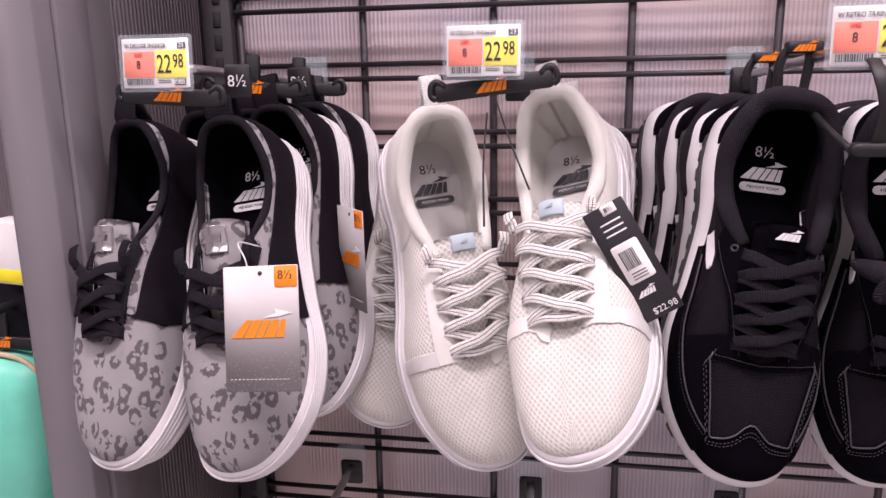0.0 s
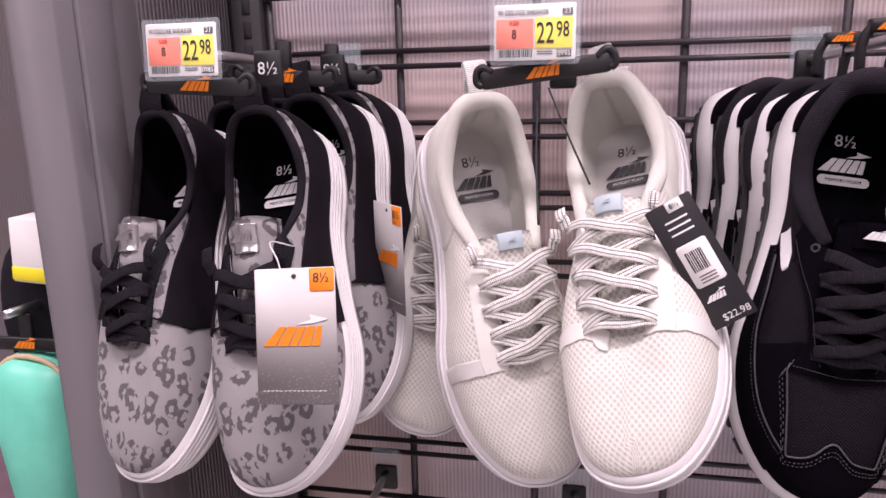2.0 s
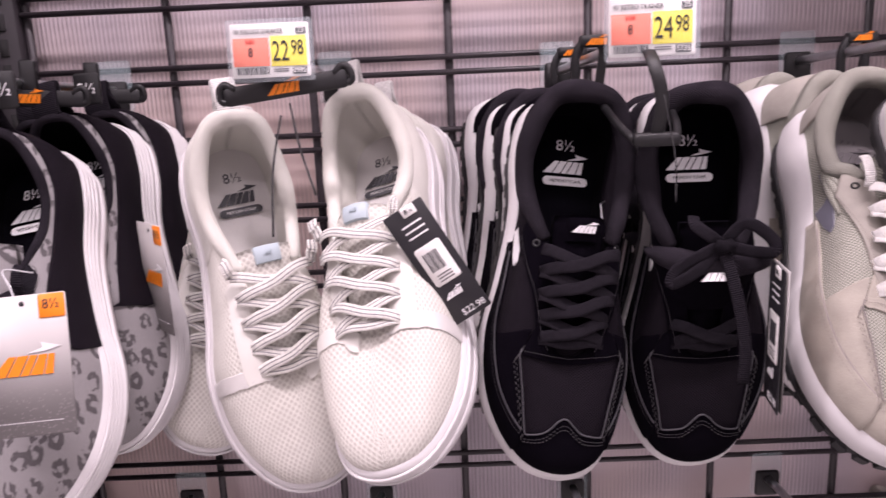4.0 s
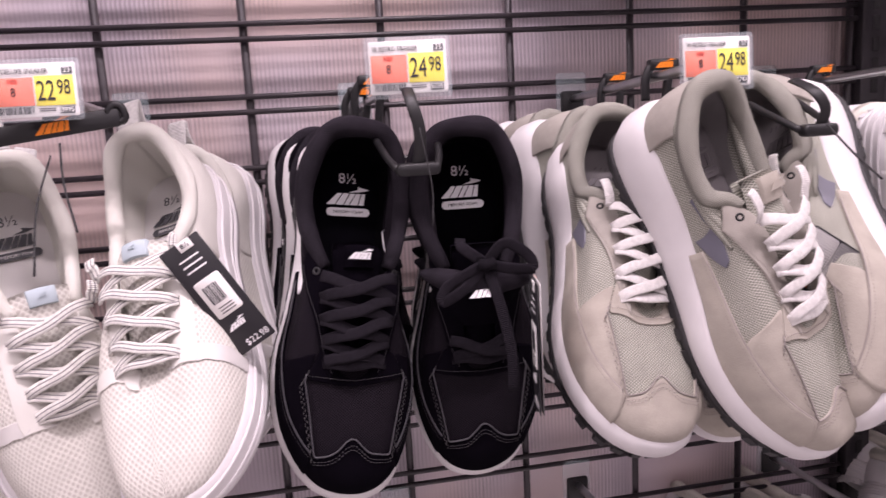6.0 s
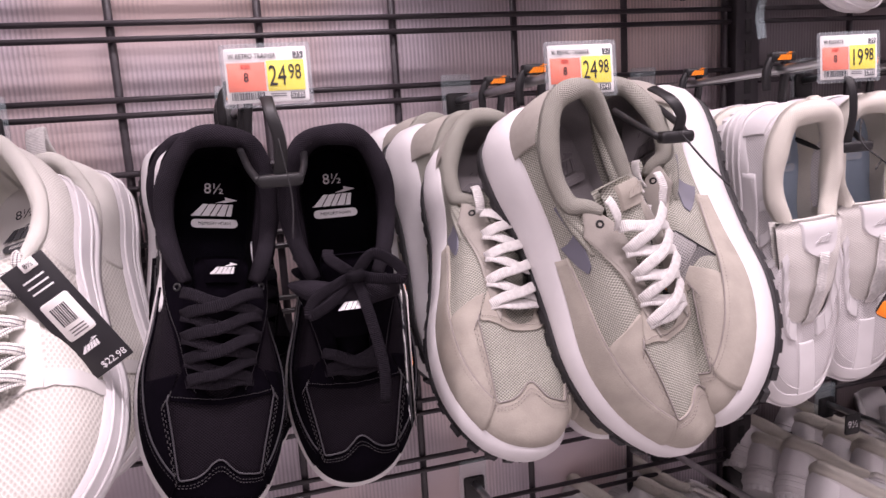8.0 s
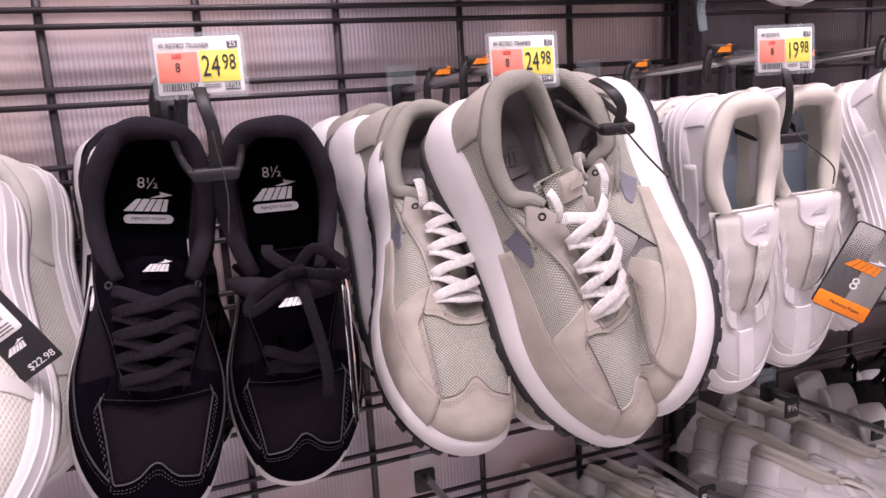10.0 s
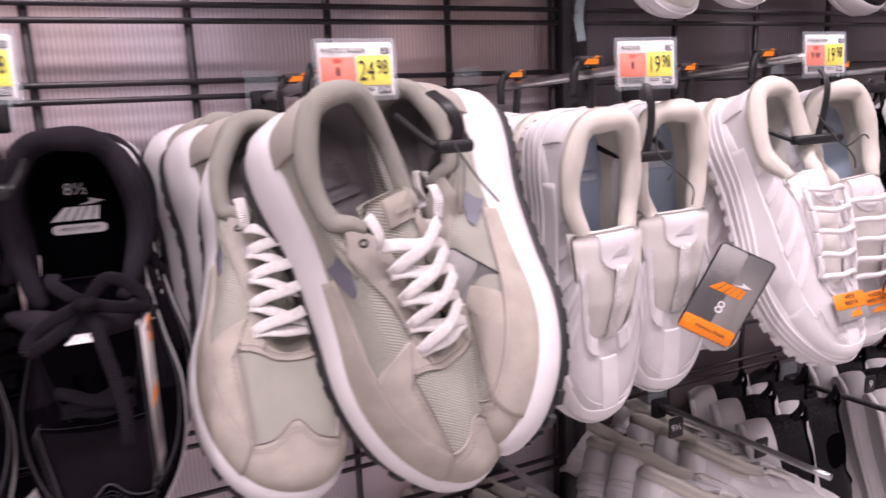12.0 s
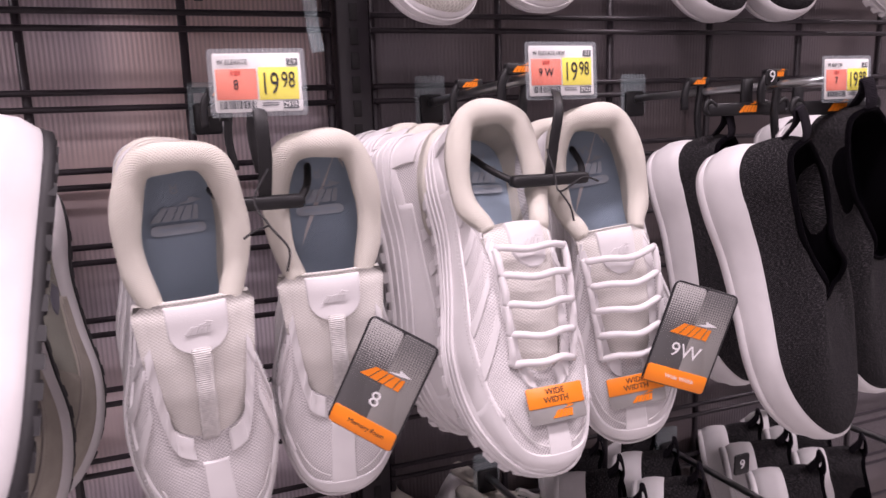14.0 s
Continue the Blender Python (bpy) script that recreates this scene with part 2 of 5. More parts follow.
M = dict(
    leopard=leopard(),
    white_mesh=mesh_cloth("white_mesh", (.715, .70, .645), (.545, .52, .475), .0046, .0052, .25, .0010),
    white_knit=mesh_cloth("white_knit", (.73, .715, .665), (.60, .58, .535), .0024, .0028, .24, .0005),
    warm_mesh=mesh_cloth("warm_white_mesh", (.80, .775, .735), (.66, .635, .595), .0028, .0021, .27, .0006),
    white_ripstop=mesh_cloth("white_airmesh", (.75, .725, .725), (.46, .44, .45), .0027, .0024, .25, .0004),
    white_leather=plain("white_leather", (.73, .71, .715), .42, vary=.03, bump=.00015, bscale=900),
    white_satin=plain("white_satin_overlay", (.72, .705, .66), .5, vary=.03, bump=.0001),
    grey_satin=plain("light_grey_overlay", (.66, .64, .62), .5, vary=.04, bump=.0001),
    white_foam=plain("white_foam", (.67, .65, .655), .5, vary=.03, bump=.00012, bscale=300),
    white_lining=woven("white_lining", (.78, .765, .70), (.84, .825, .76), .0014),
    cream_lining=woven("cream_lining", (.66, .625, .55), (.80, .765, .69), .0018, bump=.0004),
    black_mesh=mesh_cloth("black_mesh", (.017, .0125, .0185), (.0015, .0012, .002), .0024, .0020, .28, .0009, .75, .08),
    black_knit=woven("black_knit", (.010, .009, .012), (.022, .020, .025), .0024, .8, .0006),
    black_suede=suede("black_suede", (.003, .0022, .0042)),
    black_lining=woven("black_lining", (.0015, .001, .002), (.003, .0022, .004), .0018),
    black_pad=woven("black_padded_collar", (.009, .0075, .010), (.042, .036, .046), .0020, .8, .0006),
    black_plastic=plain("black_plastic", (.007, .0065, .008), .5, vary=.2, bump=.0001),
    black_rubber=plain("black_rubber", (.017, .016, .018), .6, vary=.2),
    black_lace=lace_cloth("black_lace", (.017, .0145, .019)),
    grey_mesh=mesh_cloth("grey_mesh", (.46, .455, .395), (.18, .18, .15), .0026, .0021, .28, .0009),
    grey_collar=woven("grey_collar_cloth", (.27, .262, .228), (.41, .40, .35), .0020, .85, .0006),
    grey_lining=woven("grey_lining", (.19, .175, .18), (.24, .225, .23), .002),
    beige_suede=suede("beige_suede", (.405, .372, .322)),
    grey_suede=suede("grey_suede", (.36, .335, .30)),
    slate=plain("slate_print", (.135, .135, .17), .5, vary=.06),
    white_lace=lace_cloth("white_lace", (.74, .72, .70)),
    striped_lace=lace_cloth("striped_lace", (.78, .76, .72), (.25, .24, .245)),
    blue_insole=woven("blue_insole", (.35, .445, .55), (.40, .50, .61), .0016),
    white_insole=woven("white_insole", (.66, .64, .62), (.72, .70, .68), .0016),
    black_insole=woven("black_insole", (.001, .0008, .002), (.002, .0015, .0035), .0016),
    grey_insole=woven("grey_insole", (.16, .145, .15), (.20, .185, .19), .0016),
    slip_knit=marl(),
    light_print=plain("white_print", (.80, .79, .80), .6, bump=0, vary=.05),
    faint_print=plain("pale_blue_print", (.42, .47, .53), .6, bump=0, vary=.05),
    dim_print=plain("dim_grey_print", (.09, .08, .085), .6, bump=0, vary=.05),
    dark_print=plain("dark_print", (.03, .03, .035), .6, bump=0, vary=.05),
    silver=plain("silver_foil_patch", (.75, .73, .74), .22, 1.0, vary=.08, bump=.0003, bscale=250),
    steel=plain("zinc_steel", (.55, .57, .58), .28, 1.0, vary=.1, bump=.00005),
    grid=plain("grey_powder_coat", (.030, .024, .029), .40, vary=.12, bump=.00008),
    upright=plain("dark_powder_coat", (.022, .018, .022), .45, vary=.12, bump=.0001),
    slot=plain("slot_shadow", (.012, .011, .012), .8, bump=0),
    panel=plain("grey_painted_steel", (.165, .152, .163), .38, vary=.05, scale=9, bump=.00006),
    back=backing("pink_reflection_sheet", (.76, .595, .565), (.66, .585, .645)),
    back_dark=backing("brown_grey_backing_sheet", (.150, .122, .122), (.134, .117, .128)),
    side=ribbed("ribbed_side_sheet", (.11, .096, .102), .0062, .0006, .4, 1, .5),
    paper=plain("label_paper", (.84, .82, .80), .55, vary=.02, bump=0),
    orange_ink=plain("orange_red_ink", (.90, .19, .10), .5, vary=.03, bump=0),
    yellow_ink=plain("yellow_ink", (.93, .80, .02), .5, vary=.03, bump=0),
    hot_orange=plain("bright_orange_ink", (.95, .25, .012), .4, vary=.04, bump=0),
    clear=clear("clear_plastic", .06, .13),
    clip=clear("clear_blue_clip", .1, .16, (.62, .78, .82)),
    card_dark=halftone("dark_card_raster", (.10, .098, .10), (.42, .41, .40)),
    card_light=halftone("light_card_raster", (.26, .25, .24), (.10, .098, .10)),
    card_fade=fade("silver_card", (.13, .12, .12), (.66, .63, .62)),
    card_black=plain("black_card", (.016, .015, .018), .35, vary=.1, bump=0),
    sticker_grey=plain("grey_sticker", (.30, .29, .28), .35, vary=.1, bump=0),
    ceiling=plain("ceiling_tile", (.72, .71, .70), .8),
    floor=plain("polished_floor_tile", (.50, .485, .47), .25, vary=.08, scale=3),
    far=plain("stock_shelf_grey", (.42, .40, .41), .6, vary=.2, scale=2),
    teal=plain("teal_leather", (.13, .62, .46), .4, vary=.05),
    tan=plain("tan_piping", (.55, .40, .25), .5),
    mauve=suede("mauve_suede", (.25, .15, .19)),
    red_ink=plain("red_ink", (.70, .05, .05), .5, bump=0),
    sky_ink=plain("blue_ink", (.10, .42, .72), .5, bump=0),
    thread=plain("black_cord", (.015, .014, .016), .7, bump=0),
    clear_thread=plain("nylon_thread", (.6, .6, .62), .2, bump=0),
    stitch_dark=plain("grey_stitching", (.05, .046, .05), .7, bump=0),
    stitch_beige=plain("beige_stitching", (.28, .25, .235), .7, bump=0),
    stitch_white=plain("white_stitching", (.60, .585, .58), .7, bump=0),
    pipe_grey=plain("grey_piping", (.055, .052, .06), .5, bump=0),
)


# ---- mesh helpers ----
def build(name, v, f, *rest, smooth=True):
    """A mesh from vertex and face arrays, then in any order its material and its uv per vertex, in metres."""
    mat = next(r for r in rest if isinstance(r, bpy.types.Material))
    uv = next((r for r in rest if isinstance(r, np.ndarray)), None)
    me = bpy.data.meshes.new(name)
    v = np.asarray(v, float)
    me.from_pydata(v.tolist(), [], [tuple(int(i) for i in q) for q in f])
    me.materials.append(mat)
    if uv is not None:
        uv = np.asarray(uv, float)
        idx = np.empty(len(me.loops), dtype=np.int32)
        me.loops.foreach_get("vertex_index", idx)
        me.uv_layers.new(name="uv").data.foreach_set("uv", uv[idx].astype(np.float32).ravel())
    if smooth:
        me.shade_smooth()
    me.update()
    return me


def join(*pieces):
    """Several (v, f) or (v, f, uv) into one."""
    vs, fs, us, k = [], [], [], 0
    for p in pieces:
        vs.append(np.asarray(p[0], float))
        fs += [tuple(i + k for i in q) for q in p[1]]
        if len(p) > 2:
            us.append(np.asarray(p[2], float))
        k += len(p[0])
    return (np.concatenate(vs), fs) + ((np.concatenate(us),) if us else ())


def part(name, data, parent, label="", m=None):
    """One mesh as a part under its thing."""
    ob = new(name, data)
    ob.parent = parent
    if m is not None:
        ob.matrix_basis = m
    if label:
        ob["label"] = label
    return ob


def thing(name, m, label, category, group=""):
    ob = new(name)
    ob.empty_display_size = .03
    ob.matrix_basis = m
    return tagged(ob, label, category, group)


def grid_faces(n, m, wrap=False):
    f = []
    for i in range(n - 1):
        for j in range(m if wrap else m - 1):
            k = (j + 1) % m
            f.append((i * m + j, i * m + k, (i + 1) * m + k, (i + 1) * m + j))
    return f


def flipped(f):
    return [tuple(reversed(q)) for q in f]


def rounded(w, h, d, r=.002, seg=3):
    """A box w x h in x, z and d deep in y, centred, with rounded corners in the x, z plane and eased rims."""
    pts = []
    for cx, cz, a0 in ((w / 2 - r, h / 2 - r, 0), (-w / 2 + r, h / 2 - r, 90), (-w / 2 + r, -h / 2 + r, 180), (w / 2 - r, -h / 2 + r, 270)):
        for k in range(seg + 1):
            a = radians(a0 + 90 * k / seg)
            pts.append((cx + r * math.cos(a), cz + r * math.sin(a)))
    p = np.array(pts)
    n = len(p)
    e = min(d * .25, r * .4)
    rows = []
    for y, s in ((-d / 2, e), (-d / 2 + e, 0), (d / 2 - e, 0), (d / 2, e)):
        q = p * np.array([(w - 2 * s) / w, (h - 2 * s) / h])
        rows.append(np.stack([q[:, 0], np.full(n, y), q[:, 1]], 1))
    v = np.concatenate(rows)
    f = flipped(grid_faces(4, n, True)) + [tuple(range(n)), tuple(range(4 * n - 1, 3 * n - 1, -1))]
    uv = np.stack([v[:, 0] / w + .5, v[:, 2] / h + .5], 1)
    return v, f, uv


def box(w, d, h, r=.001, at=(0, 0, 0)):
    v, f, uv = rounded(w, h, d, min(r, w * .4, h * .4), 2)
    return v + np.array(at), f, uv


def tube(pts, r, n=8, cap=True):
    """Round tube along points; r is a radius or one for each point."""
    p = np.asarray(pts, float)
    r = np.broadcast_to(np.asarray(r, float), len(p))
    t = np.gradient(p, axis=0)
    t /= np.linalg.norm(t, axis=1)[:, None] + 1e-12
    ref = np.array((0, 0, 1.0)) if abs(t[0, 2]) < .9 else np.array((0, 1.0, 0))
    side = np.cross(t[0], ref)
    rows = []
    for i in range(len(p)):
        side = side - t[i] * (side @ t[i])
        side /= np.linalg.norm(side)
        up = np.cross(side, t[i])
        a = np.arange(n) * 2 * math.pi / n
        rows.append(p[i] + r[i] * (np.cos(a)[:, None] * side + np.sin(a)[:, None] * up))
    v = np.concatenate(rows)
    f = grid_faces(len(p), n, True)
    if cap:
        f += [tuple(reversed(range(n))), tuple(range((len(p) - 1) * n, len(p) * n))]
    s = np.concatenate([[0], np.cumsum(np.linalg.norm(np.diff(p, axis=0), axis=1))])
    uv = np.stack([np.tile(np.arange(n) / n, len(p)), np.repeat(s, n)], 1)
    return v, f, uv


def smooth_path(pts, n=8):
    """Open Catmull-Rom curve through a few points."""
    p = np.asarray(pts, float)
    q = np.concatenate([[2 * p[0] - p[1]], p, [2 * p[-1] - p[-2]]])
    out = []
    for i in range(1, len(q) - 2):
        for t in np.arange(n) / n:
            out.append(.5 * (2 * q[i] + (q[i + 1] - q[i - 1]) * t + (2 * q[i - 1] - 5 * q[i] + 4 * q[i + 1] - q[i + 2]) * t ** 2
                             + (3 * q[i] - q[i - 1] - 3 * q[i + 1] + q[i + 2]) * t ** 3))
    return np.array(out + [p[-1]])


def ribbon(pts, normal, width, thick):
    """Flat band along points, lying square to normal; rounded edges, uv across and along."""
    p = np.asarray(pts, float)
    nrm = np.broadcast_to(np.asarray(normal, float), p.shape)
    t = np.gradient(p, axis=0)
    t /= np.linalg.norm(t, axis=1)[:, None] + 1e-12
    side = np.cross(t, nrm)
    side /= np.linalg.norm(side, axis=1)[:, None] + 1e-12
    up = np.cross(side, t)
    prof = ((-1, 0), (-.86, .8), (-.4, 1), (.4, 1), (.86, .8), (1, 0), (.8, -.8), (-.8, -.8))
    v = np.stack([p + side * (x * width / 2) + up * (z * thick / 2) for x, z in prof], 1).reshape(-1, 3)
    s = np.concatenate([[0], np.cumsum(np.linalg.norm(np.diff(p, axis=0), axis=1))])
    uv = np.stack([np.tile([(x + 1) / 2 for x, z in prof], len(p)), np.repeat(s, len(prof))], 1)
    m = len(prof)
    f = flipped(grid_faces(len(p), m, True)) + [tuple(range(m)), tuple(reversed(range((len(p) - 1) * m, len(p) * m)))]
    return v, f, uv


_texts = {}


def text_data(s, size, mat, depth=.0001, align="CENTER"):
    """Lettering as a mesh in the x, y plane, centred on the origin."""
    key = (s, round(size, 5), mat.name, align)
    if key not in _texts:
        cu = bpy.data.curves.new("lettering", "FONT")
        cu.body, cu.size, cu.align_x, cu.align_y, cu.extrude, cu.resolution_u = s, size, align, "CENTER", depth, 3
        ob = bpy.data.objects.new("lettering", cu)
        scene.collection.objects.link(ob)
        bpy.context.view_layer.update()
        me = bpy.data.meshes.new_from_object(ob.evaluated_get(bpy.context.evaluated_depsgraph_get()))
        bpy.data.objects.remove(ob)
        me.materials.clear()
        me.materials.append(mat)
        _texts[key] = me
    return _texts[key]


def wordmark(w, t=.0003, which="all"):
    """A plain stand-in for a maker's mark: slanted bars and a long wedge over them, in the x, y plane, w wide."""
    h = w * .27
    polys = []
    for x0, x1, t0, t1 in ((-.50, -.31, -.24, -.135), (-.285, -.12, -.11, .035), (-.095, .015, .06, .165), (.04, .215, .19, .30), (.24, .36, .325, .40)):
        polys.append([(x0 * w, -h / 2), (x1 * w, -h / 2), (t1 * w, h / 2), (t0 * w, h / 2)])
    polys.append([(.02 * w, h * .60), (.27 * w, h * .66), (.50 * w, h * .86), (.22 * w, h * 1.12), (.24 * w, h * .86)])
    polys = dict(all=polys, bars=polys[:-1], wedge=polys[-1:])[which]
    v, f = [], []
    for p in polys:
        k, n = len(v), len(p)
        v += [(x, y, 0) for x, y in p] + [(x, y, t) for x, y in p]
        f += [tuple(range(k + n, k + 2 * n)), tuple(reversed(range(k, k + n)))]
        f += [(k + i, k + (i + 1) % n, k + n + (i + 1) % n, k + n + i) for i in range(n)]
    return np.array(v), f


def pill(w, h, t=.0003, n=6):
    a = np.concatenate([np.linspace(-90, 90, n), np.linspace(90, 270, n)])
    x = np.where(np.arange(2 * n) < n, w / 2 - h / 2, -w / 2 + h / 2) + h / 2 * np.cos(np.radians(a))
    y = h / 2 * np.sin(np.radians(a))
    m = 2 * n
    v = np.concatenate([np.stack([x, y, np.full(m, z)], 1) for z in (0, t)])
    f = [tuple(range(m, 2 * m)), tuple(reversed(range(m)))] + [(i, (i + 1) % m, m + (i + 1) % m, m + i) for i in range(m)]
    return v, f


FACE = Matrix(((1, 0, 0, 0), (0, 0, -1, 0), (0, 1, 0, 0), (0, 0, 0, 1)))   # lettering stood up, facing -y


# ---- shoe geometry ----
OUT = np.array([(0, 0), (.10, .04), (.128, .16), (.125, .32), (.152, .50), (.185, .66), (.168, .83), (.09, .963), (-.02, 1.0),
                (-.115, .958), (-.168, .83), (-.176, .68), (-.13, .50), (-.098, .34), (-.112, .16), (-.092, .04)])


def ring(pts, a):
    """Closed Catmull-Rom curve through pts at the parameters a (one turn is 1)."""
    n = len(pts)
    f = (np.asarray(a, float) % 1.0) * n
    i = np.floor(f).astype(int)
    t = (f - i)[..., None]
    p0, p1, p2, p3 = (pts[(i + k) % n] for k in (-1, 0, 1, 2))
    return .5 * (2 * p1 + (p2 - p0) * t + (2 * p0 - 5 * p1 + 4 * p2 - p3) * t ** 2 + (3 * p1 - p0 - 3 * p2 + p3) * t ** 3)


STYLE = dict(L=.285, wid=1.0, heel=.34, dip=.235, throat=.30, front=.23, open_y=.385, front_y=.665, hw=.105, tw=.05,
             sole_heel=.115, sole_toe=.085, spring=.05, flare=1.04, heel_y=.03, puff=.02, square=.62)


def opening(st):
    hw, tw, oy, fy = st["hw"], st["tw"], st["open_y"], st["front_y"]
    h, d, th, fr, hy = st["heel"], st["dip"], st["throat"], st["front"], st["heel_y"]
    half = [(0, hy, h), (st["square"] * hw, hy + .022, h - .02), (hw, .165, d + .015), (.97 * hw, .28, d), (.72 * hw, oy - .015, th - .015),
            (tw + .008, oy + .06, th), (tw, .5 * (oy + .06 + fy), .5 * (th + fr) + .005), (.8 * tw, fy - .025, fr + .008)]
    pts = half + [(0, fy, fr)] + [(-x, y, z) for x, y, z in half[:0:-1]]
    return np.array(pts)


def sole_top(st, y):
    return st["sole_heel"] + (st["sole_toe"] - st["sole_heel"]) * np.clip((y - .1) / .6, 0, 1) + lift(st, y)


def lift(st, y):
    return st["spring"] * np.clip((y - .68) / .32, 0, 1) ** 2 + .012 * np.clip((.12 - y) / .12, 0, 1) ** 2


def upper_at(st, a, v, off=0.0):
    """Points of the upper, in shoe lengths: a runs round the shoe from the heel, v from the sole to the opening."""
    a, v = np.broadcast_arrays(np.asarray(a, float), np.asarray(v, float))

    def s(a, v):
        b = ring(OUT, a) * (st["wid"] * .97, .985) + (0, .006)
        b = np.concatenate([b, (sole_top(st, b[..., 1]) - .012)[..., None]], -1)
        t = ring(opening(st), a)
        gap = b[..., :2] - t[..., :2]
        d = np.linalg.norm(gap, axis=-1)[..., None] + 1e-6
        out = np.concatenate([gap / d, np.zeros_like(d)], -1)
        h = (t[..., 2] - b[..., 2])[..., None]
        up = np.array((0, 0, 1.0))
        p1 = b + up * h * .68 + out * st["puff"]
        p2 = t + out * d * .52 - up * h * .06
        w = v[..., None]
        return (1 - w) ** 3 * b + 3 * (1 - w) ** 2 * w * p1 + 3 * (1 - w) * w * w * p2 + w ** 3 * t
    p = s(a, v)
    if np.any(off):
        e = 2e-3
        n = np.cross(s(a + e, v) - s(a - e, v), s(a, np.minimum(v + e, 1)) - s(a, np.maximum(v - e, 0)))
        n /= np.linalg.norm(n, axis=-1)[..., None] + 1e-9
        p = p + n * np.asarray(off)[..., None]
    return p


# ---- shoes ----
DIMS = dict(
    leopard=dict(L=.277, hw=.112, heel=.31, dip=.22, throat=.265, front=.21, open_y=.40, front_y=.66),
    deluxe=dict(L=.284, heel=.32, dip=.22, throat=.265, front=.205, open_y=.41, front_y=.69, hw=.112, tw=.055),
    retro_black=dict(L=.273, hw=.136, tw=.046, heel=.29, dip=.215, throat=.265, front=.21, open_y=.40, front_y=.67, flare=1.075),
    retro_grey=dict(L=.27, hw=.130, tw=.046, heel=.31, dip=.23, throat=.28, front=.23, open_y=.335, front_y=.655, sole_heel=.15, sole_toe=.10, flare=1.07),
    walker=dict(L=.262, square=.70, wid=.96, hw=.120, tw=.095, heel=.28, dip=.22, throat=.25, front=.20, open_y=.40, front_y=.70, sole_heel=.12, sole_toe=.10),
    walker_laced=dict(L=.259, square=.70, wid=.95, hw=.122, tw=.072, heel=.28, dip=.22, throat=.26, front=.205, open_y=.37, front_y=.745, sole_heel=.12, sole_toe=.10),
    slip=dict(L=.275, heel=.30, dip=.26, throat=.27, front=.22, open_y=.38, front_y=.53, tw=.08, hw=.125, sole_heel=.13, sole_toe=.10),
)


def foot_uv(st, p):
    """Unrolled uv in metres: across from the middle line and down the sides, and along the shoe."""
    q = np.asarray(p)
    u = np.sign(q[:, 0]) * (np.abs(q[:, 0]) + np.maximum(0, .30 - .12 * np.clip(q[:, 1], 0, 1) - q[:, 2]))
    return np.stack([u, q[:, 1]], 1) * st["L"]


def crisp(n):
    """Steps from 0 to 1 with a doubled rim at both ends."""
    return np.concatenate([[0, .004], np.linspace(.03, .97, n), [.996, 1]])


def panel_on(st, fa, fv, n=18, m=8, off=.006):
    s, t = np.meshgrid(crisp(n), crisp(m), indexing="ij")
    a, v = fa(s, t), np.clip(fv(s, t), 0, 1)
    o = np.full_like(s, off)
    o[0], o[-1], o[:, 0], o[:, -1] = -.004, -.004, -.004, -.004
    p = upper_at(st, a, v, o).reshape(-1, 3)
    return p, grid_faces(len(s), s.shape[1]), foot_uv(st, p)


def seam(st, fa, fv, off=.008, r=.0018, dash=True, n=110):
    """A row of stitches, or a piping, along a line on the upper."""
    s = np.linspace(0, 1, n)
    p = upper_at(st, fa(s), np.clip(fv(s), 0, 1), np.full(n, off))
    if not dash:
        return tube(p, r, 6)
    return join(*[tube(p[i:i + 2], r, 4)[:2] for i in range(0, n - 1, 2)])


UNDER = dict(midsole_ribs="midsole", treads="outsole", tongue_patch="tongue", tongue_flap="tongue_fold", quilt_roll="collar", eyelet="upper", lace_loop="upper")


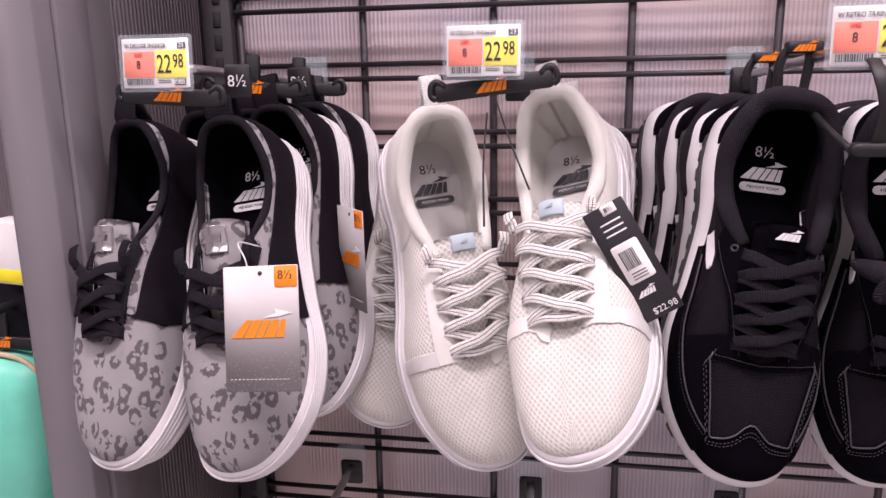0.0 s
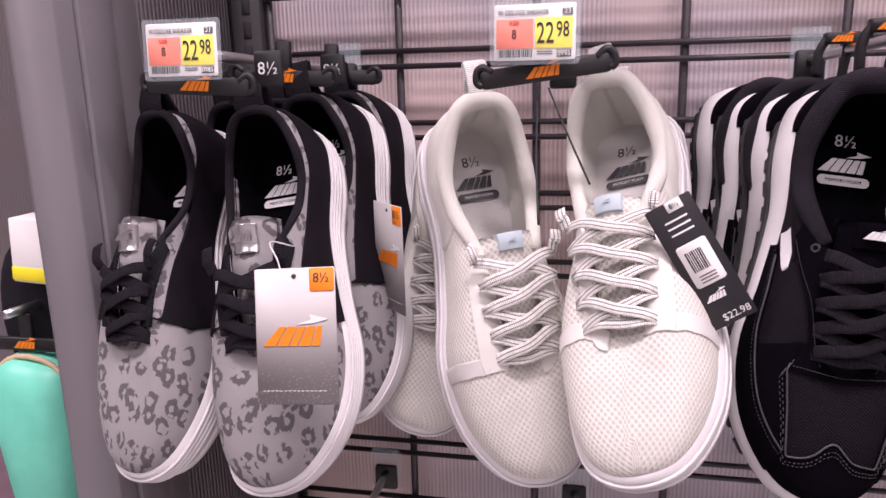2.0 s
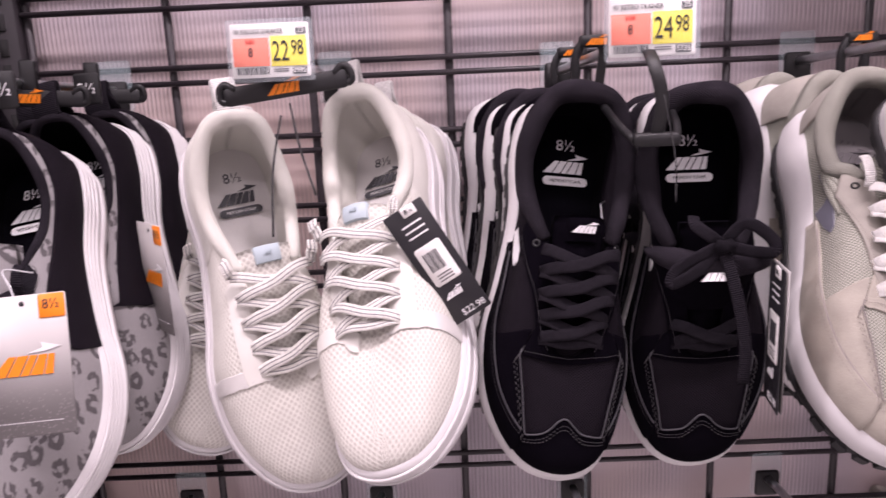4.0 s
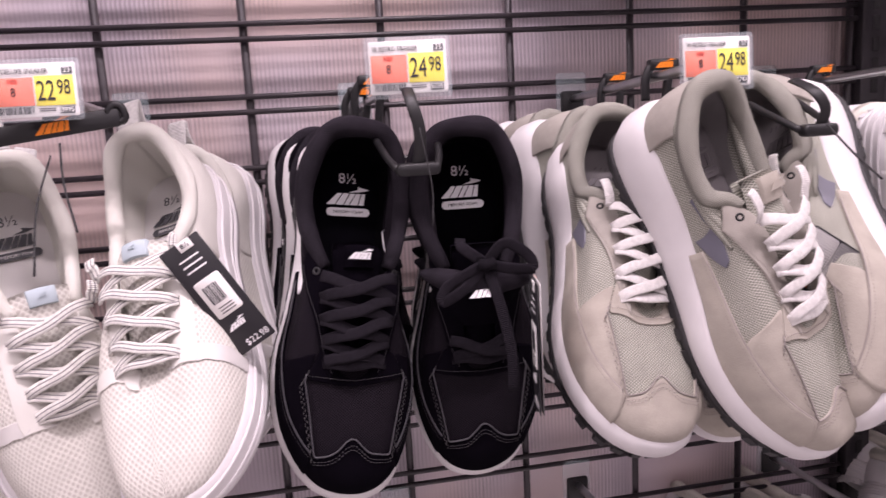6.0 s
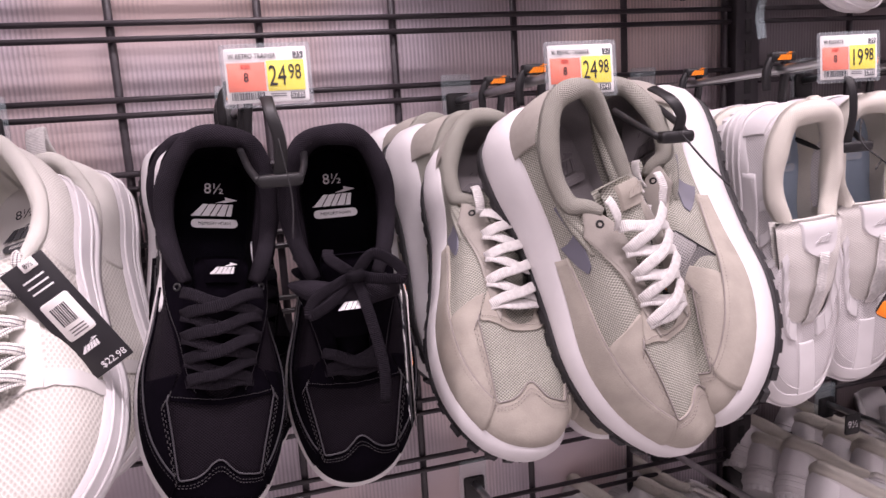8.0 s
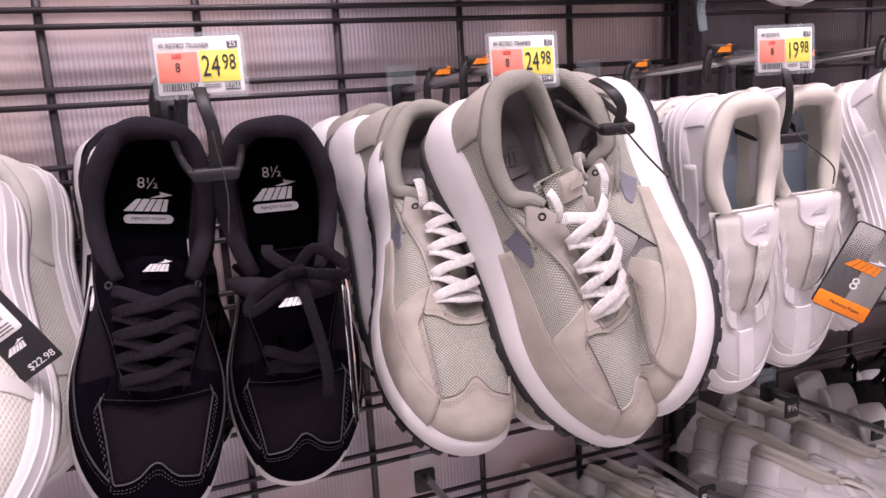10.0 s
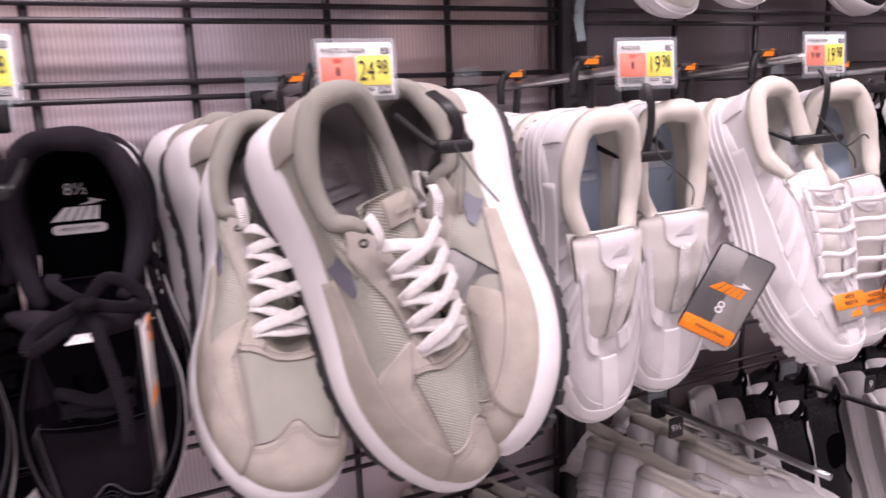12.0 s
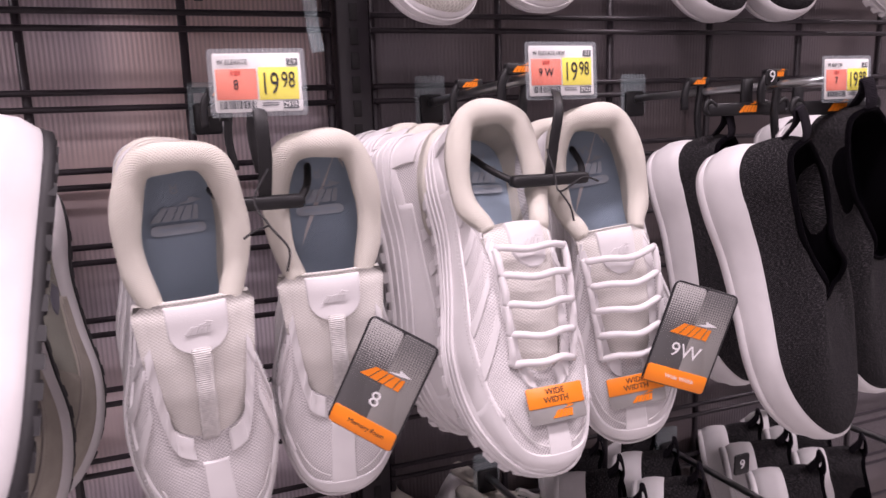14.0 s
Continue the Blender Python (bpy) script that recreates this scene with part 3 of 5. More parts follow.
def shoe(kind, foot):
    """A sneaker of one kind for the right (1) or left (-1) foot; its origin is in the middle of the shoe."""
    st = KINDS[kind]
    g = st["look_"]
    L = st["L"]
    piv = np.array((0, .5, .1))
    root = new("sneaker" if kind != "slip" else "slip_on_shoe")
    root.empty_display_size = .03
    own = {}

    def put(name, pc, mat, label="", smooth=True):
        v = (np.asarray(pc[0]) - piv) * L
        f = pc[1]
        if foot < 0:
            v = v * (-1, 1, 1)
            f = flipped(f)
        own[name] = part(name, build(name, v, f, mat, pc[2] if len(pc) > 2 else None, smooth=smooth), own.get(UNDER.get(name), root), label)
        return own[name]

    na, nv = 96, 14
    a = np.arange(na) / na
    # upper
    A, V = np.meshgrid(a, np.linspace(0, 1, nv), indexing="xy")
    p = upper_at(st, A, V).reshape(-1, 3)
    put("upper", (p, grid_faces(nv, na, True), foot_uv(st, p)), M[g["upper"]], g.get("upper_label", ""))
    # lining from the opening down to the insole
    T = ring(opening(st), a)
    inner = ring(OUT, a) * (st["wid"] * .80, .90) + (0, .045)
    iz = sole_top(st, inner[:, 1]) + .012
    low = np.concatenate([inner, iz[:, None]], 1)
    rows = [T * (1, 1, 1)]
    for k in np.linspace(.1, 1, 8):
        q = T * (1 - k) + low * k
        q[:, :2] += (low - T)[:, :2] * (.08 * math.sin(math.pi * k))
        rows.append(q)
    p = np.concatenate(rows)
    wall = np.stack([np.tile(a, len(rows)) * .36, np.repeat(np.arange(len(rows)) * .009, na)], 1)
    put("lining", (p, grid_faces(len(rows), na, True), wall), M[g["lining"]])
    # insole
    mid = np.array((0, .5))
    p = np.concatenate([np.concatenate([(inner - mid) * k + mid, (sole_top(st, ((inner - mid) * k + mid)[:, 1]) + .0125)[:, None]], 1) for k in (1.01, .7, .4, .1)])
    uv = p[:, :2] * L
    put("insole", (p, grid_faces(4, na, True) + [tuple(range(3 * na, 4 * na))], uv), M[g["insole"]], g.get("insole_label", ""))
    z = float(sole_top(st, np.array(.19)) + .0135) * L
    pr = M[g["print"]]
    turn = pose(0, 0, 0, 0, 0, 180)

    def printed(name, data, y, zz=0.0):
        return part(name, data, root, m=Matrix.Translation((0, (y - .5) * L, z - .1 * L + zz)) @ turn)
    z += .0010
    y0 = g.get("print_y", .13)
    printed("size_mark", text_data(g["size"], .0115, pr), y0)
    printed("emblem", build("emblem", *wordmark(.034), pr, smooth=False), y0 + .060)
    printed("badge", build("badge", *pill(.034, .0066), pr, smooth=False), y0 + .098)
    printed("badge_lettering", text_data("MEMORY FOAM", .0033, M[g["insole"]]), y0 + .098, .00045)
    # padded collar
    end = g.get("collar_end", .27)
    s = np.linspace(-end, end, 80)
    c = ring(opening(st), s)
    r = g.get("pad", .022) * (.55 + .45 * np.maximum(0, np.cos(s / end * math.pi / 2)) ** .5) * (1 + .06 * np.sin(s * 70))
    inw = c * (0.97, 1, 1)
    put("collar", (lambda t: (t[0], t[1], np.stack([t[2][:, 0] * .05, t[2][:, 1] * L], 1)))(tube(inw, r, 10)), M[g["collar"]], g.get("collar_label", ""))
    # tongue
    if g.get("tongue"):
        y1, y0t = st["front_y"] + .01, g.get("tongue_top", st["open_y"] - .05)
        n, m = 16, 11
        tt, xx = np.meshgrid(np.linspace(0, 1, n), np.linspace(-1, 1, m), indexing="ij")
        y = y1 + (y0t - y1) * tt
        half = st["tw"] * (1.05 + .42 * tt ** .8) * np.where(tt > .95, .93, 1)
        lean = g.get("tongue_lean", 0.0) * tt ** 2
        puff, ripple = g.get("puff", .012), g.get("ripple", .004)
        zc = st["front"] - .012 + (st["throat"] - st["front"] + g.get("tongue_up", .045)) * tt ** .9 + ripple * np.sin(tt * 22) + puff * np.sin(math.pi * tt) ** .6
        top = np.stack([xx * half + lean, y, zc - .034 * xx ** 2 + .008 * (1 - xx ** 2)], -1)
        bot = top - np.array((0, .004, .024))
        v = np.concatenate([top.reshape(-1, 3), bot.reshape(-1, 3)])
        k = n * m
        rim = [i * m for i in range(n)] + [(n - 1) * m + j for j in range(1, m)] + [i * m + m - 1 for i in range(n - 2, -1, -1)] + list(range(m - 2, 0, -1))
        f = flipped(grid_faces(n, m)) + [tuple(i + k for i in q) for q in grid_faces(n, m)]
        f += [(rim[i], rim[(i + 1) % len(rim)], rim[(i + 1) % len(rim)] + k, rim[i] + k) for i in range(len(rim))]
        put("tongue", (v, flipped(f), np.stack([v[:, 0], v[:, 1]], 1) * L), M[g["tongue"]], g.get("tongue_label", ""))

        def on_tongue(x, t):
            h = st["tw"] * (1.05 + .42 * t ** .8)
            zz = st["front"] - .012 + (st["throat"] - st["front"] + g.get("tongue_up", .045)) * t ** .9 + ripple * np.sin(t * 22) + puff * np.sin(math.pi * np.clip(t, 0, 1)) ** .6
            return np.stack([x * h + g.get("tongue_lean", 0.0) * t ** 2, y1 + (y0t - y1) * t + 0 * x, zz - .034 * x ** 2 + .008 * (1 - x ** 2)], -1)
        if g.get("patch") and not (g.get("bow") and foot < 0):
            pm, t0, t1, hw = g["patch"]
            tt, xx = np.meshgrid(crisp(12), crisp(6) * 2 - 1, indexing="ij")
            nar = np.maximum(.2, np.sqrt(1 - (1 - np.minimum(1, tt / .45)) ** 2)) if g.get("patch_round") else 1.0
            q = on_tongue(xx * hw * nar, t0 + (t1 - t0) * tt)
            e = np.where((tt < .001) | (tt > .999) | (abs(xx) > .999), -.004, .010)
            q[..., 2] += e
            v = q.reshape(-1, 3)
            put("tongue_patch", (v, flipped(grid_faces(len(tt), tt.shape[1])), v[:, :2] * L), M[pm], g.get("patch_label", ""))
            q = on_tongue(np.array(0.0), np.array((t0 + t1) / 2))
            pz = (q - piv) * L * (foot, 1, 1)
            mk = build("tongue_emblem", *wordmark(g.get("mark_w", .018), .0006), M[g.get("mark", pm)], smooth=False)
            slope = math.degrees(math.atan2((st["throat"] - st["front"] + g.get("tongue_up", .045)), y1 - y0t))
            part("tongue_emblem", mk, root, m=Matrix.Translation((pz[0], pz[1], pz[2] + .012 * L)) @ pose(0, 0, 0, -slope) @ turn)
        if g.get("strap"):
            tt = np.linspace(.0, g["patch"][1] + .04, 14)
            q = on_tongue(np.zeros(14), tt)
            q[:, 2] += .012
            rb = ribbon(q, (0, -.4, 1), .042, .006)
            put("centre_strap", (rb[0], rb[1], rb[2] * (1, L)), M["white_lace"])
        # laces
        if g.get("laces"):
            lm, rows_n, lw, round_ = g["laces"]
            segs = []
            ts = np.linspace(.06, g.get("lace_top", .80), rows_n)

            def eye(side, t):
                q = on_tongue(np.array(0.0), np.array(t))
                w = st["tw"] * (.85 + .25 * t) + g.get("lace_out", .030)
                return np.array((side * w, q[1], q[2] + .003))

            def strand(p0, p1, rise=.026, sag=0.0):
                k = np.linspace(0, 1, 12)
                q = p0[None] * (1 - k)[:, None] + p1[None] * k[:, None]
                q[:, 2] += rise * np.sin(k * math.pi) ** .7
                q[:, 1] += sag * np.sin(k * math.pi)
                q[:, 1] += .004 * np.sin(k * 9 + p0[0] * 40)
                if round_:
                    return tube(q, lw / 2, 8)
                rb = ribbon(q, (0, 0, 1), lw, lw * .24)
                return rb[0], rb[1], rb[2] * (1, L)
            segs.append(strand(eye(-1, ts[0]), eye(1, ts[0]), .028))
            folded = g.get("bow") and foot < 0
            for i in range(1 if folded else rows_n - 1):
                hi = .030 + .003 * (i % 2)
                if g.get("straight"):
                    segs.append(strand(eye(-1, ts[i + 1]), eye(1, ts[i + 1]), hi, .012))
                    segs.append(strand(eye(1, ts[i]), eye(1, ts[i + 1]), .004))
                    segs.append(strand(eye(-1, ts[i]), eye(-1, ts[i + 1]), .004))
                else:
                    segs.append(strand(eye(-1, ts[i]), eye(1, ts[i + 1]), hi))
                    segs.append(strand(eye(1, ts[i]), eye(-1, ts[i + 1]), hi + .010))
            if not g.get("straight") and not g.get("bow"):
                for sd in (-1, 1):
                    e0 = eye(sd, ts[-1])
                    segs.append(strand(e0, eye(sd, min(.93, ts[-1] + .2)) + (sd * .012, 0, .004), .012))
            if folded:
                xs = np.linspace(-1, 1, 25)
                fold = np.stack([.155 * xs, .425 + .03 * (1 - xs ** 2) + .012 * xs, st["throat"] + .058 - .035 * xs ** 2], 1)
                rl = tube(fold, .030 * np.sqrt(np.maximum(.04, 1 - np.abs(xs) ** 4)) * (1 + .05 * np.sin(xs * 9)), 14)
                put("tongue_fold", (rl[0], rl[1], np.stack([rl[2][:, 0] * .05, rl[2][:, 1] * L], 1)), M["black_pad"], "thick padded tongue folded out over the laces")
                tt, xx = np.meshgrid(np.linspace(0, 1, 9), np.linspace(-1, 1, 17), indexing="ij")
                w_ = .135 - .055 * tt
                fl_ = np.stack([xx * w_, .445 + .125 * tt + .03 * (1 - xx ** 2) * (1 - tt), st["throat"] + .075 - .075 * tt - .05 * xx ** 2], -1).reshape(-1, 3)
                put("tongue_flap", (fl_, flipped(grid_faces(9, 17)), fl_[:, :2] * L), M["black_suede"])
                mk = build("tongue_emblem", *wordmark(.022, .0006), M["light_print"], smooth=False)
                part("tongue_emblem", mk, root, m=Matrix.Translation(((np.array((0, .482, st["throat"] + .088)) - piv) * L * (foot, 1, 1)).tolist()) @ pose(0, 0, 0, 24, 0, 0) @ turn)
                k0 = np.array((0.012, .405, st["throat"] + .088))
                for sx in (-1, 1):
                    dn = .055 if sx * foot > 0 else -.015
                    loop = smooth_path([k0, k0 + (sx * .05, -.035 + dn, .02), k0 + (sx * .11, .0 + dn, .014), k0 + (sx * .12, .035 + dn, .008), k0 + (sx * .06, .025 + dn * .6, .016), k0], 6)
                    rb = ribbon(loop, (0, .3, 1), lw, lw * .24)
                    segs.append((rb[0], rb[1], rb[2] * (1, L)))
                for sx, ln in ((.05, .34), (-.06, -.07)):
                    tail = smooth_path([k0, k0 + (sx * .5, .3 * ln, .015), k0 + (sx, .7 * ln, .0), k0 + (sx, ln, -.02)], 6)
                    rb = ribbon(tail, (0, .2, 1), lw, lw * .24)
                    segs.append((rb[0], rb[1], rb[2] * (1, L)))
                kn = tube([k0 + (-.02, 0, .012), k0 + (0, .004, .018), k0 + (.02, 0, .012)], .016, 8)
                segs.append((kn[0], kn[1], kn[2]))
            put("laces", join(*segs), M[lm], g.get("lace_label", ""))
        if g.get("loops"):
            for sd in (-1, 1):
                for a0 in np.linspace(.275, .43, 5):
                    put("lace_loop", panel_on(st, side_a(sd, a0, a0 + .012), lambda s_, t_: .86 + .125 * t_, 4, 6, .012), M["white_leather"])
    # overlay panels
    for nm, mk, fa, fv, off in g["panels"]:
        put(nm, panel_on(st, fa, fv, 110 if nm == "toe_cap" else 60 if nm == "vamp_bridge" else 34 if nm in ("side_panel", "vamp_band") else 18, off=off), M[mk])
    for nm, mk, fa, fv, dash in g.get("seams", ()):
        if nm == "quilt_roll":
            k = np.linspace(0, 1, 40)
            rl = tube(upper_at(st, fa(k), fv(k), np.full(40, -.001)), .017 * np.sin(math.pi * np.clip(k, .03, .97)) ** .5, 10)
            put(nm, (rl[0], rl[1], rl[2] * (.1 * L, L)), M[mk])
            continue
        put(nm, seam(st, fa, fv, off=.010 if dash else .008, r=.0011 if dash else .0022, dash=dash), M[mk])
    for sd in g.get("eyelets", ()):
        q = upper_at(st, np.array(sd), np.array(.90), np.array(.008))
        q2 = upper_at(st, np.array(sd), np.array(.90), np.array(.014))
        an = np.linspace(0, 2 * math.pi, 13)
        n_ = (q2 - q) / np.linalg.norm(q2 - q)
        e1 = np.cross(n_, (0, 1, 0))
        e1 /= np.linalg.norm(e1)
        e2 = np.cross(n_, e1)
        pts = q + .008 * (np.cos(an)[:, None] * e1 + np.sin(an)[:, None] * e2)
        put("eyelet", tube(pts, .0035, 6, False), M[g.get("eyelet_mat", "black_plastic")])
    if g.get("sticker"):
        q0 = upper_at(st, np.array(.5), np.array(.76), np.array(.014))
        q1 = upper_at(st, np.array(.5), np.array(.89), np.array(.014))
        slope = math.degrees(math.atan2(q1[2] - q0[2], q0[1] - q1[1]))
        mm = Matrix.Translation(((q0 - piv) * L * (foot, 1, 1)).tolist()) @ pose(0, 0, 0, -slope) @ turn
        flat = Matrix(((1, 0, 0, 0), (0, 0, -1, 0), (0, 1, 0, 0), (0, 0, 0, 1))).inverted()
        part("sticker", build("sticker", *rounded(.044, .024, .0006, .002), M["sticker_grey"]), root, "orange and grey wide-width sticker", mm @ Matrix.Translation((0, 0, .003)) @ flat)
        part("sticker_band", build("sticker_band", *box(.0438, .0004, .0135, .001, (0, -.0007, .005)), M["hot_orange"]), root, m=mm @ Matrix.Translation((0, 0, .003)) @ flat)
        for k, w in enumerate(("WIDE", "WIDTH")):
            part("sticker_lettering", text_data(w, .0058, M["dark_print"]), root, m=mm @ Matrix.Translation((0, .0080 - .0054 * k, .0042)))
        part("sticker_emblem", build("sticker_emblem", *wordmark(.018), M["hot_orange"], smooth=False), root, m=mm @ Matrix.Translation((.004, -.0070, .0036)))
    # midsole
    o = ring(OUT, a)
    prof = ((.93, -.004, 0), (1.0, .10, 0), (st["flare"], .35, 0), (st["flare"] - .005, .7, 0), (1.0, 1.0, 0), (.95, 1.05, 0))
    rows = []
    wave = g.get("wave", 0.0)
    for k, (sc, hz, _) in enumerate(prof):
        q = (o - (0, .5)) * (sc * st["wid"], .5 * (sc - 1) + 1.0) + (0, .5)
        zt, zl = sole_top(st, q[:, 1]), lift(st, q[:, 1])
        zz = zl + (zt - zl) * hz
        if hz > .6:
            zz = zz + wave * np.sin(a * 2 * math.pi * 9) * .008
        rows.append(np.concatenate([q, zz[:, None]], 1))
    p = np.concatenate(rows)
    f = grid_faces(len(rows), na, True) + [tuple(reversed(range(na))), tuple(range((len(rows) - 1) * na, len(rows) * na))]
    put("midsole", (p, f, foot_uv(st, p)), M[g["midsole"]], g.get("midsole_label", ""))
    ns = g.get("grooves", 0)
    if ns:
        gs = []
        for hz in np.linspace(.35, .8, ns):
            q = (o - (0, .5)) * (st["flare"] * st["wid"] * .998, .5 * (st["flare"] - 1) + 1.0) + (0, .5)
            zt, zl = sole_top(st, q[:, 1]), lift(st, q[:, 1])
            pts = np.concatenate([q, (zl + (zt - zl) * hz)[:, None]], 1)
            gs.append(tube(np.concatenate([pts, pts[:1]]), .0045, 6, False)[:2])
        put("midsole_ribs", join(*gs), M[g["midsole"]])
    # outsole with lugs
    rows = []
    for sc, dz in ((.9, -.012), (.985, -.012), (1.0, .012), (.95, .014)):
        q = (o - (0, .5)) * (sc * min(1, g.get("tread_in", 1) + .01) * st["flare"] * st["wid"], .5 * (sc - 1) + 1.0) + (0, .5)
        rows.append(np.concatenate([q, (lift(st, q[:, 1]) + dz)[:, None]], 1))
    p = np.concatenate(rows)
    put("outsole", (p, grid_faces(4, na, True) + [tuple(reversed(range(na)))], p[:, :2]), M[g["outsole"]])
    if g.get("lugs"):
        lugs = []
        nl = g["lugs"]
        for i in range(nl):
            q = ring(OUT, np.array([i / nl, (i + .55) / nl]))
            ti = g.get("tread_in", 1.002)
            ti += (1.012 - ti) * min(1, max(0, (q[0, 1] - .80) / .12))
            q = (q - (0, .5)) * (st["flare"] * st["wid"] * ti, ti) + (0, .5)
            qi = (q - (0, .5)) * (.86, .9) + (0, .5)
            loop = [q[0], q[1], qi[1], qi[0]]
            zl = float(lift(st, q[0, 1]))
            v = np.array([(x, y, zl + z) for z in (-.019, .006) for x, y in loop])
            lugs.append((v, [(3, 2, 1, 0), (4, 5, 6, 7), (0, 1, 5, 4), (1, 2, 6, 5), (2, 3, 7, 6), (3, 0, 4, 7)]))
        put("treads", join(*lugs), M[g["outsole"]], smooth=False)
    # heel pull loop
    if g.get("pull"):
        h = ring(opening(st), np.array(0.0))
        lp = smooth_path([h + (0, -.004, .004), h + (0, -.030, .016), h + (0, -.085, .020), h + (0, -.098, .010), h + (0, -.060, -.006), h + (0, -.026, -.05)], 6)
        rb = ribbon(lp, (0, .3, 1), g["pull"][1], .010)
        put("pull_loop", (rb[0], rb[1], rb[2] * (1, L)), M[g["pull"][0]])
    return root


def side_a(sd, lo, hi):
    return lambda s, t: sd * (lo + (hi - lo) * s)


def cross_line(st, y0):
    """How far up the upper, at each place round the shoe, a straight line across it at y0 lies."""
    aa, vv = np.meshgrid(np.linspace(0, .5, 101), np.linspace(0, 1, 61), indexing="ij")
    y = upper_at(st, aa, vv)[..., 1]
    v0 = np.where(y[:, 0] <= y0, 0.0, vv[0][np.argmax(y <= y0, axis=1)])
    v0 = np.where((y > y0).all(axis=1), 1.0, v0)
    return lambda a: np.interp(np.abs(a), aa[:, 0], v0)


def leopard_look():
    ps = []
    edge = cross_line(dict(STYLE, **DIMS["leopard"]), .60)
    stay = cross_line(dict(STYLE, **DIMS["leopard"]), .625)
    aa = np.linspace(.25, .5, 251)
    last = float(aa[stay(aa) < .93].max())
    for sd in (1, -1):
        fa = side_a(sd, .015, .46)
        ps.append(("side_panel", "black_mesh", fa, (lambda f: lambda s, t: edge(f(s, t)) + (np.maximum(.63, edge(f(s, t)) + .01) - edge(f(s, t))) * t)(fa), .008))
        fb = side_a(sd, .245, last)
        ps.append(("eyestay", "black_knit", fb, (lambda f: lambda s, t: (lambda lo: lo + (.985 - lo) * t)(np.clip(stay(f(s, t)), .78, .97)))(fb), .011))
    return dict(upper="leopard", upper_label="grey twill with dark leopard spots", lining="black_lining", insole="black_insole", print="light_print", size="8½",
                collar="black_pad", pad=.013, tongue="leopard", tongue_up=.05, tongue_top=.335, lace_top=.58, lace_out=.045, patch=("silver", .72, .93, .50), patch_label="stitched silver foil patch", mark="silver",
                laces=("black_lace", 4, .032, False), panels=ps, midsole="white_foam", grooves=4, outsole="white_foam", pull=("black_lace", .09))


def deluxe_look():
    ps = []
    st = dict(STYLE, **DIMS["deluxe"])
    front, back = cross_line(st, .705), cross_line(st, .665)
    aa = np.linspace(.2, .5, 301)
    first, last = float(aa[back(aa) > .03].min()), float(aa[front(aa) < .95].max())
    for sd in (1, -1):
        fb = side_a(sd, .255, last if sd > 0 else .465)
        if sd > 0:
            ps.append(("eyestay", "white_satin", fb, (lambda f: lambda s, t: (lambda lo: lo + (.99 - lo) * t)(np.clip(np.maximum(front(f(s, t)), .70 - .16 * s) + .30 * np.clip((s - .80) / .2, 0, 1) ** 3, 0, .97)))(fb), .0045))
        else:
            ps.append(("eyestay", "white_satin", fb, lambda s, t: .84 + .06 * s ** 4 + (.15 - .06 * s ** 4) * t, .007))
        fc = side_a(sd, first, last)
        ps.append(("vamp_band", "grey_satin" if sd > 0 else "white_satin", fc, (lambda f: lambda s, t: (lambda lo, hi: lo + (np.maximum(hi, lo + .01) - lo) * t)(front(f(s, t)), np.minimum(.9, back(f(s, t)))))(fc), .004))
        ps.append(("heel_wrap", "white_knit", side_a(sd, .0, .20), lambda s, t: .04 + .82 * t, .002))
    return dict(upper="white_mesh", lining="white_lining", insole="white_insole", print="dark_print", size="8½", collar="white_lining", pad=.024,
                tongue="white_mesh", tongue_up=.03, tongue_top=.37, patch=("slate_blue", .86, .99, .42), patch_label="pale blue woven tab", mark="slate_blue", mark_w=.006,
                lace_out=.046, laces=("striped_lace", 5, .027, False), lace_label="white laces with grey stripes", panels=ps, midsole="white_foam", grooves=2, wave=.3, outsole="white_foam",
                pull=("white_lace", .064), print_y=.13)


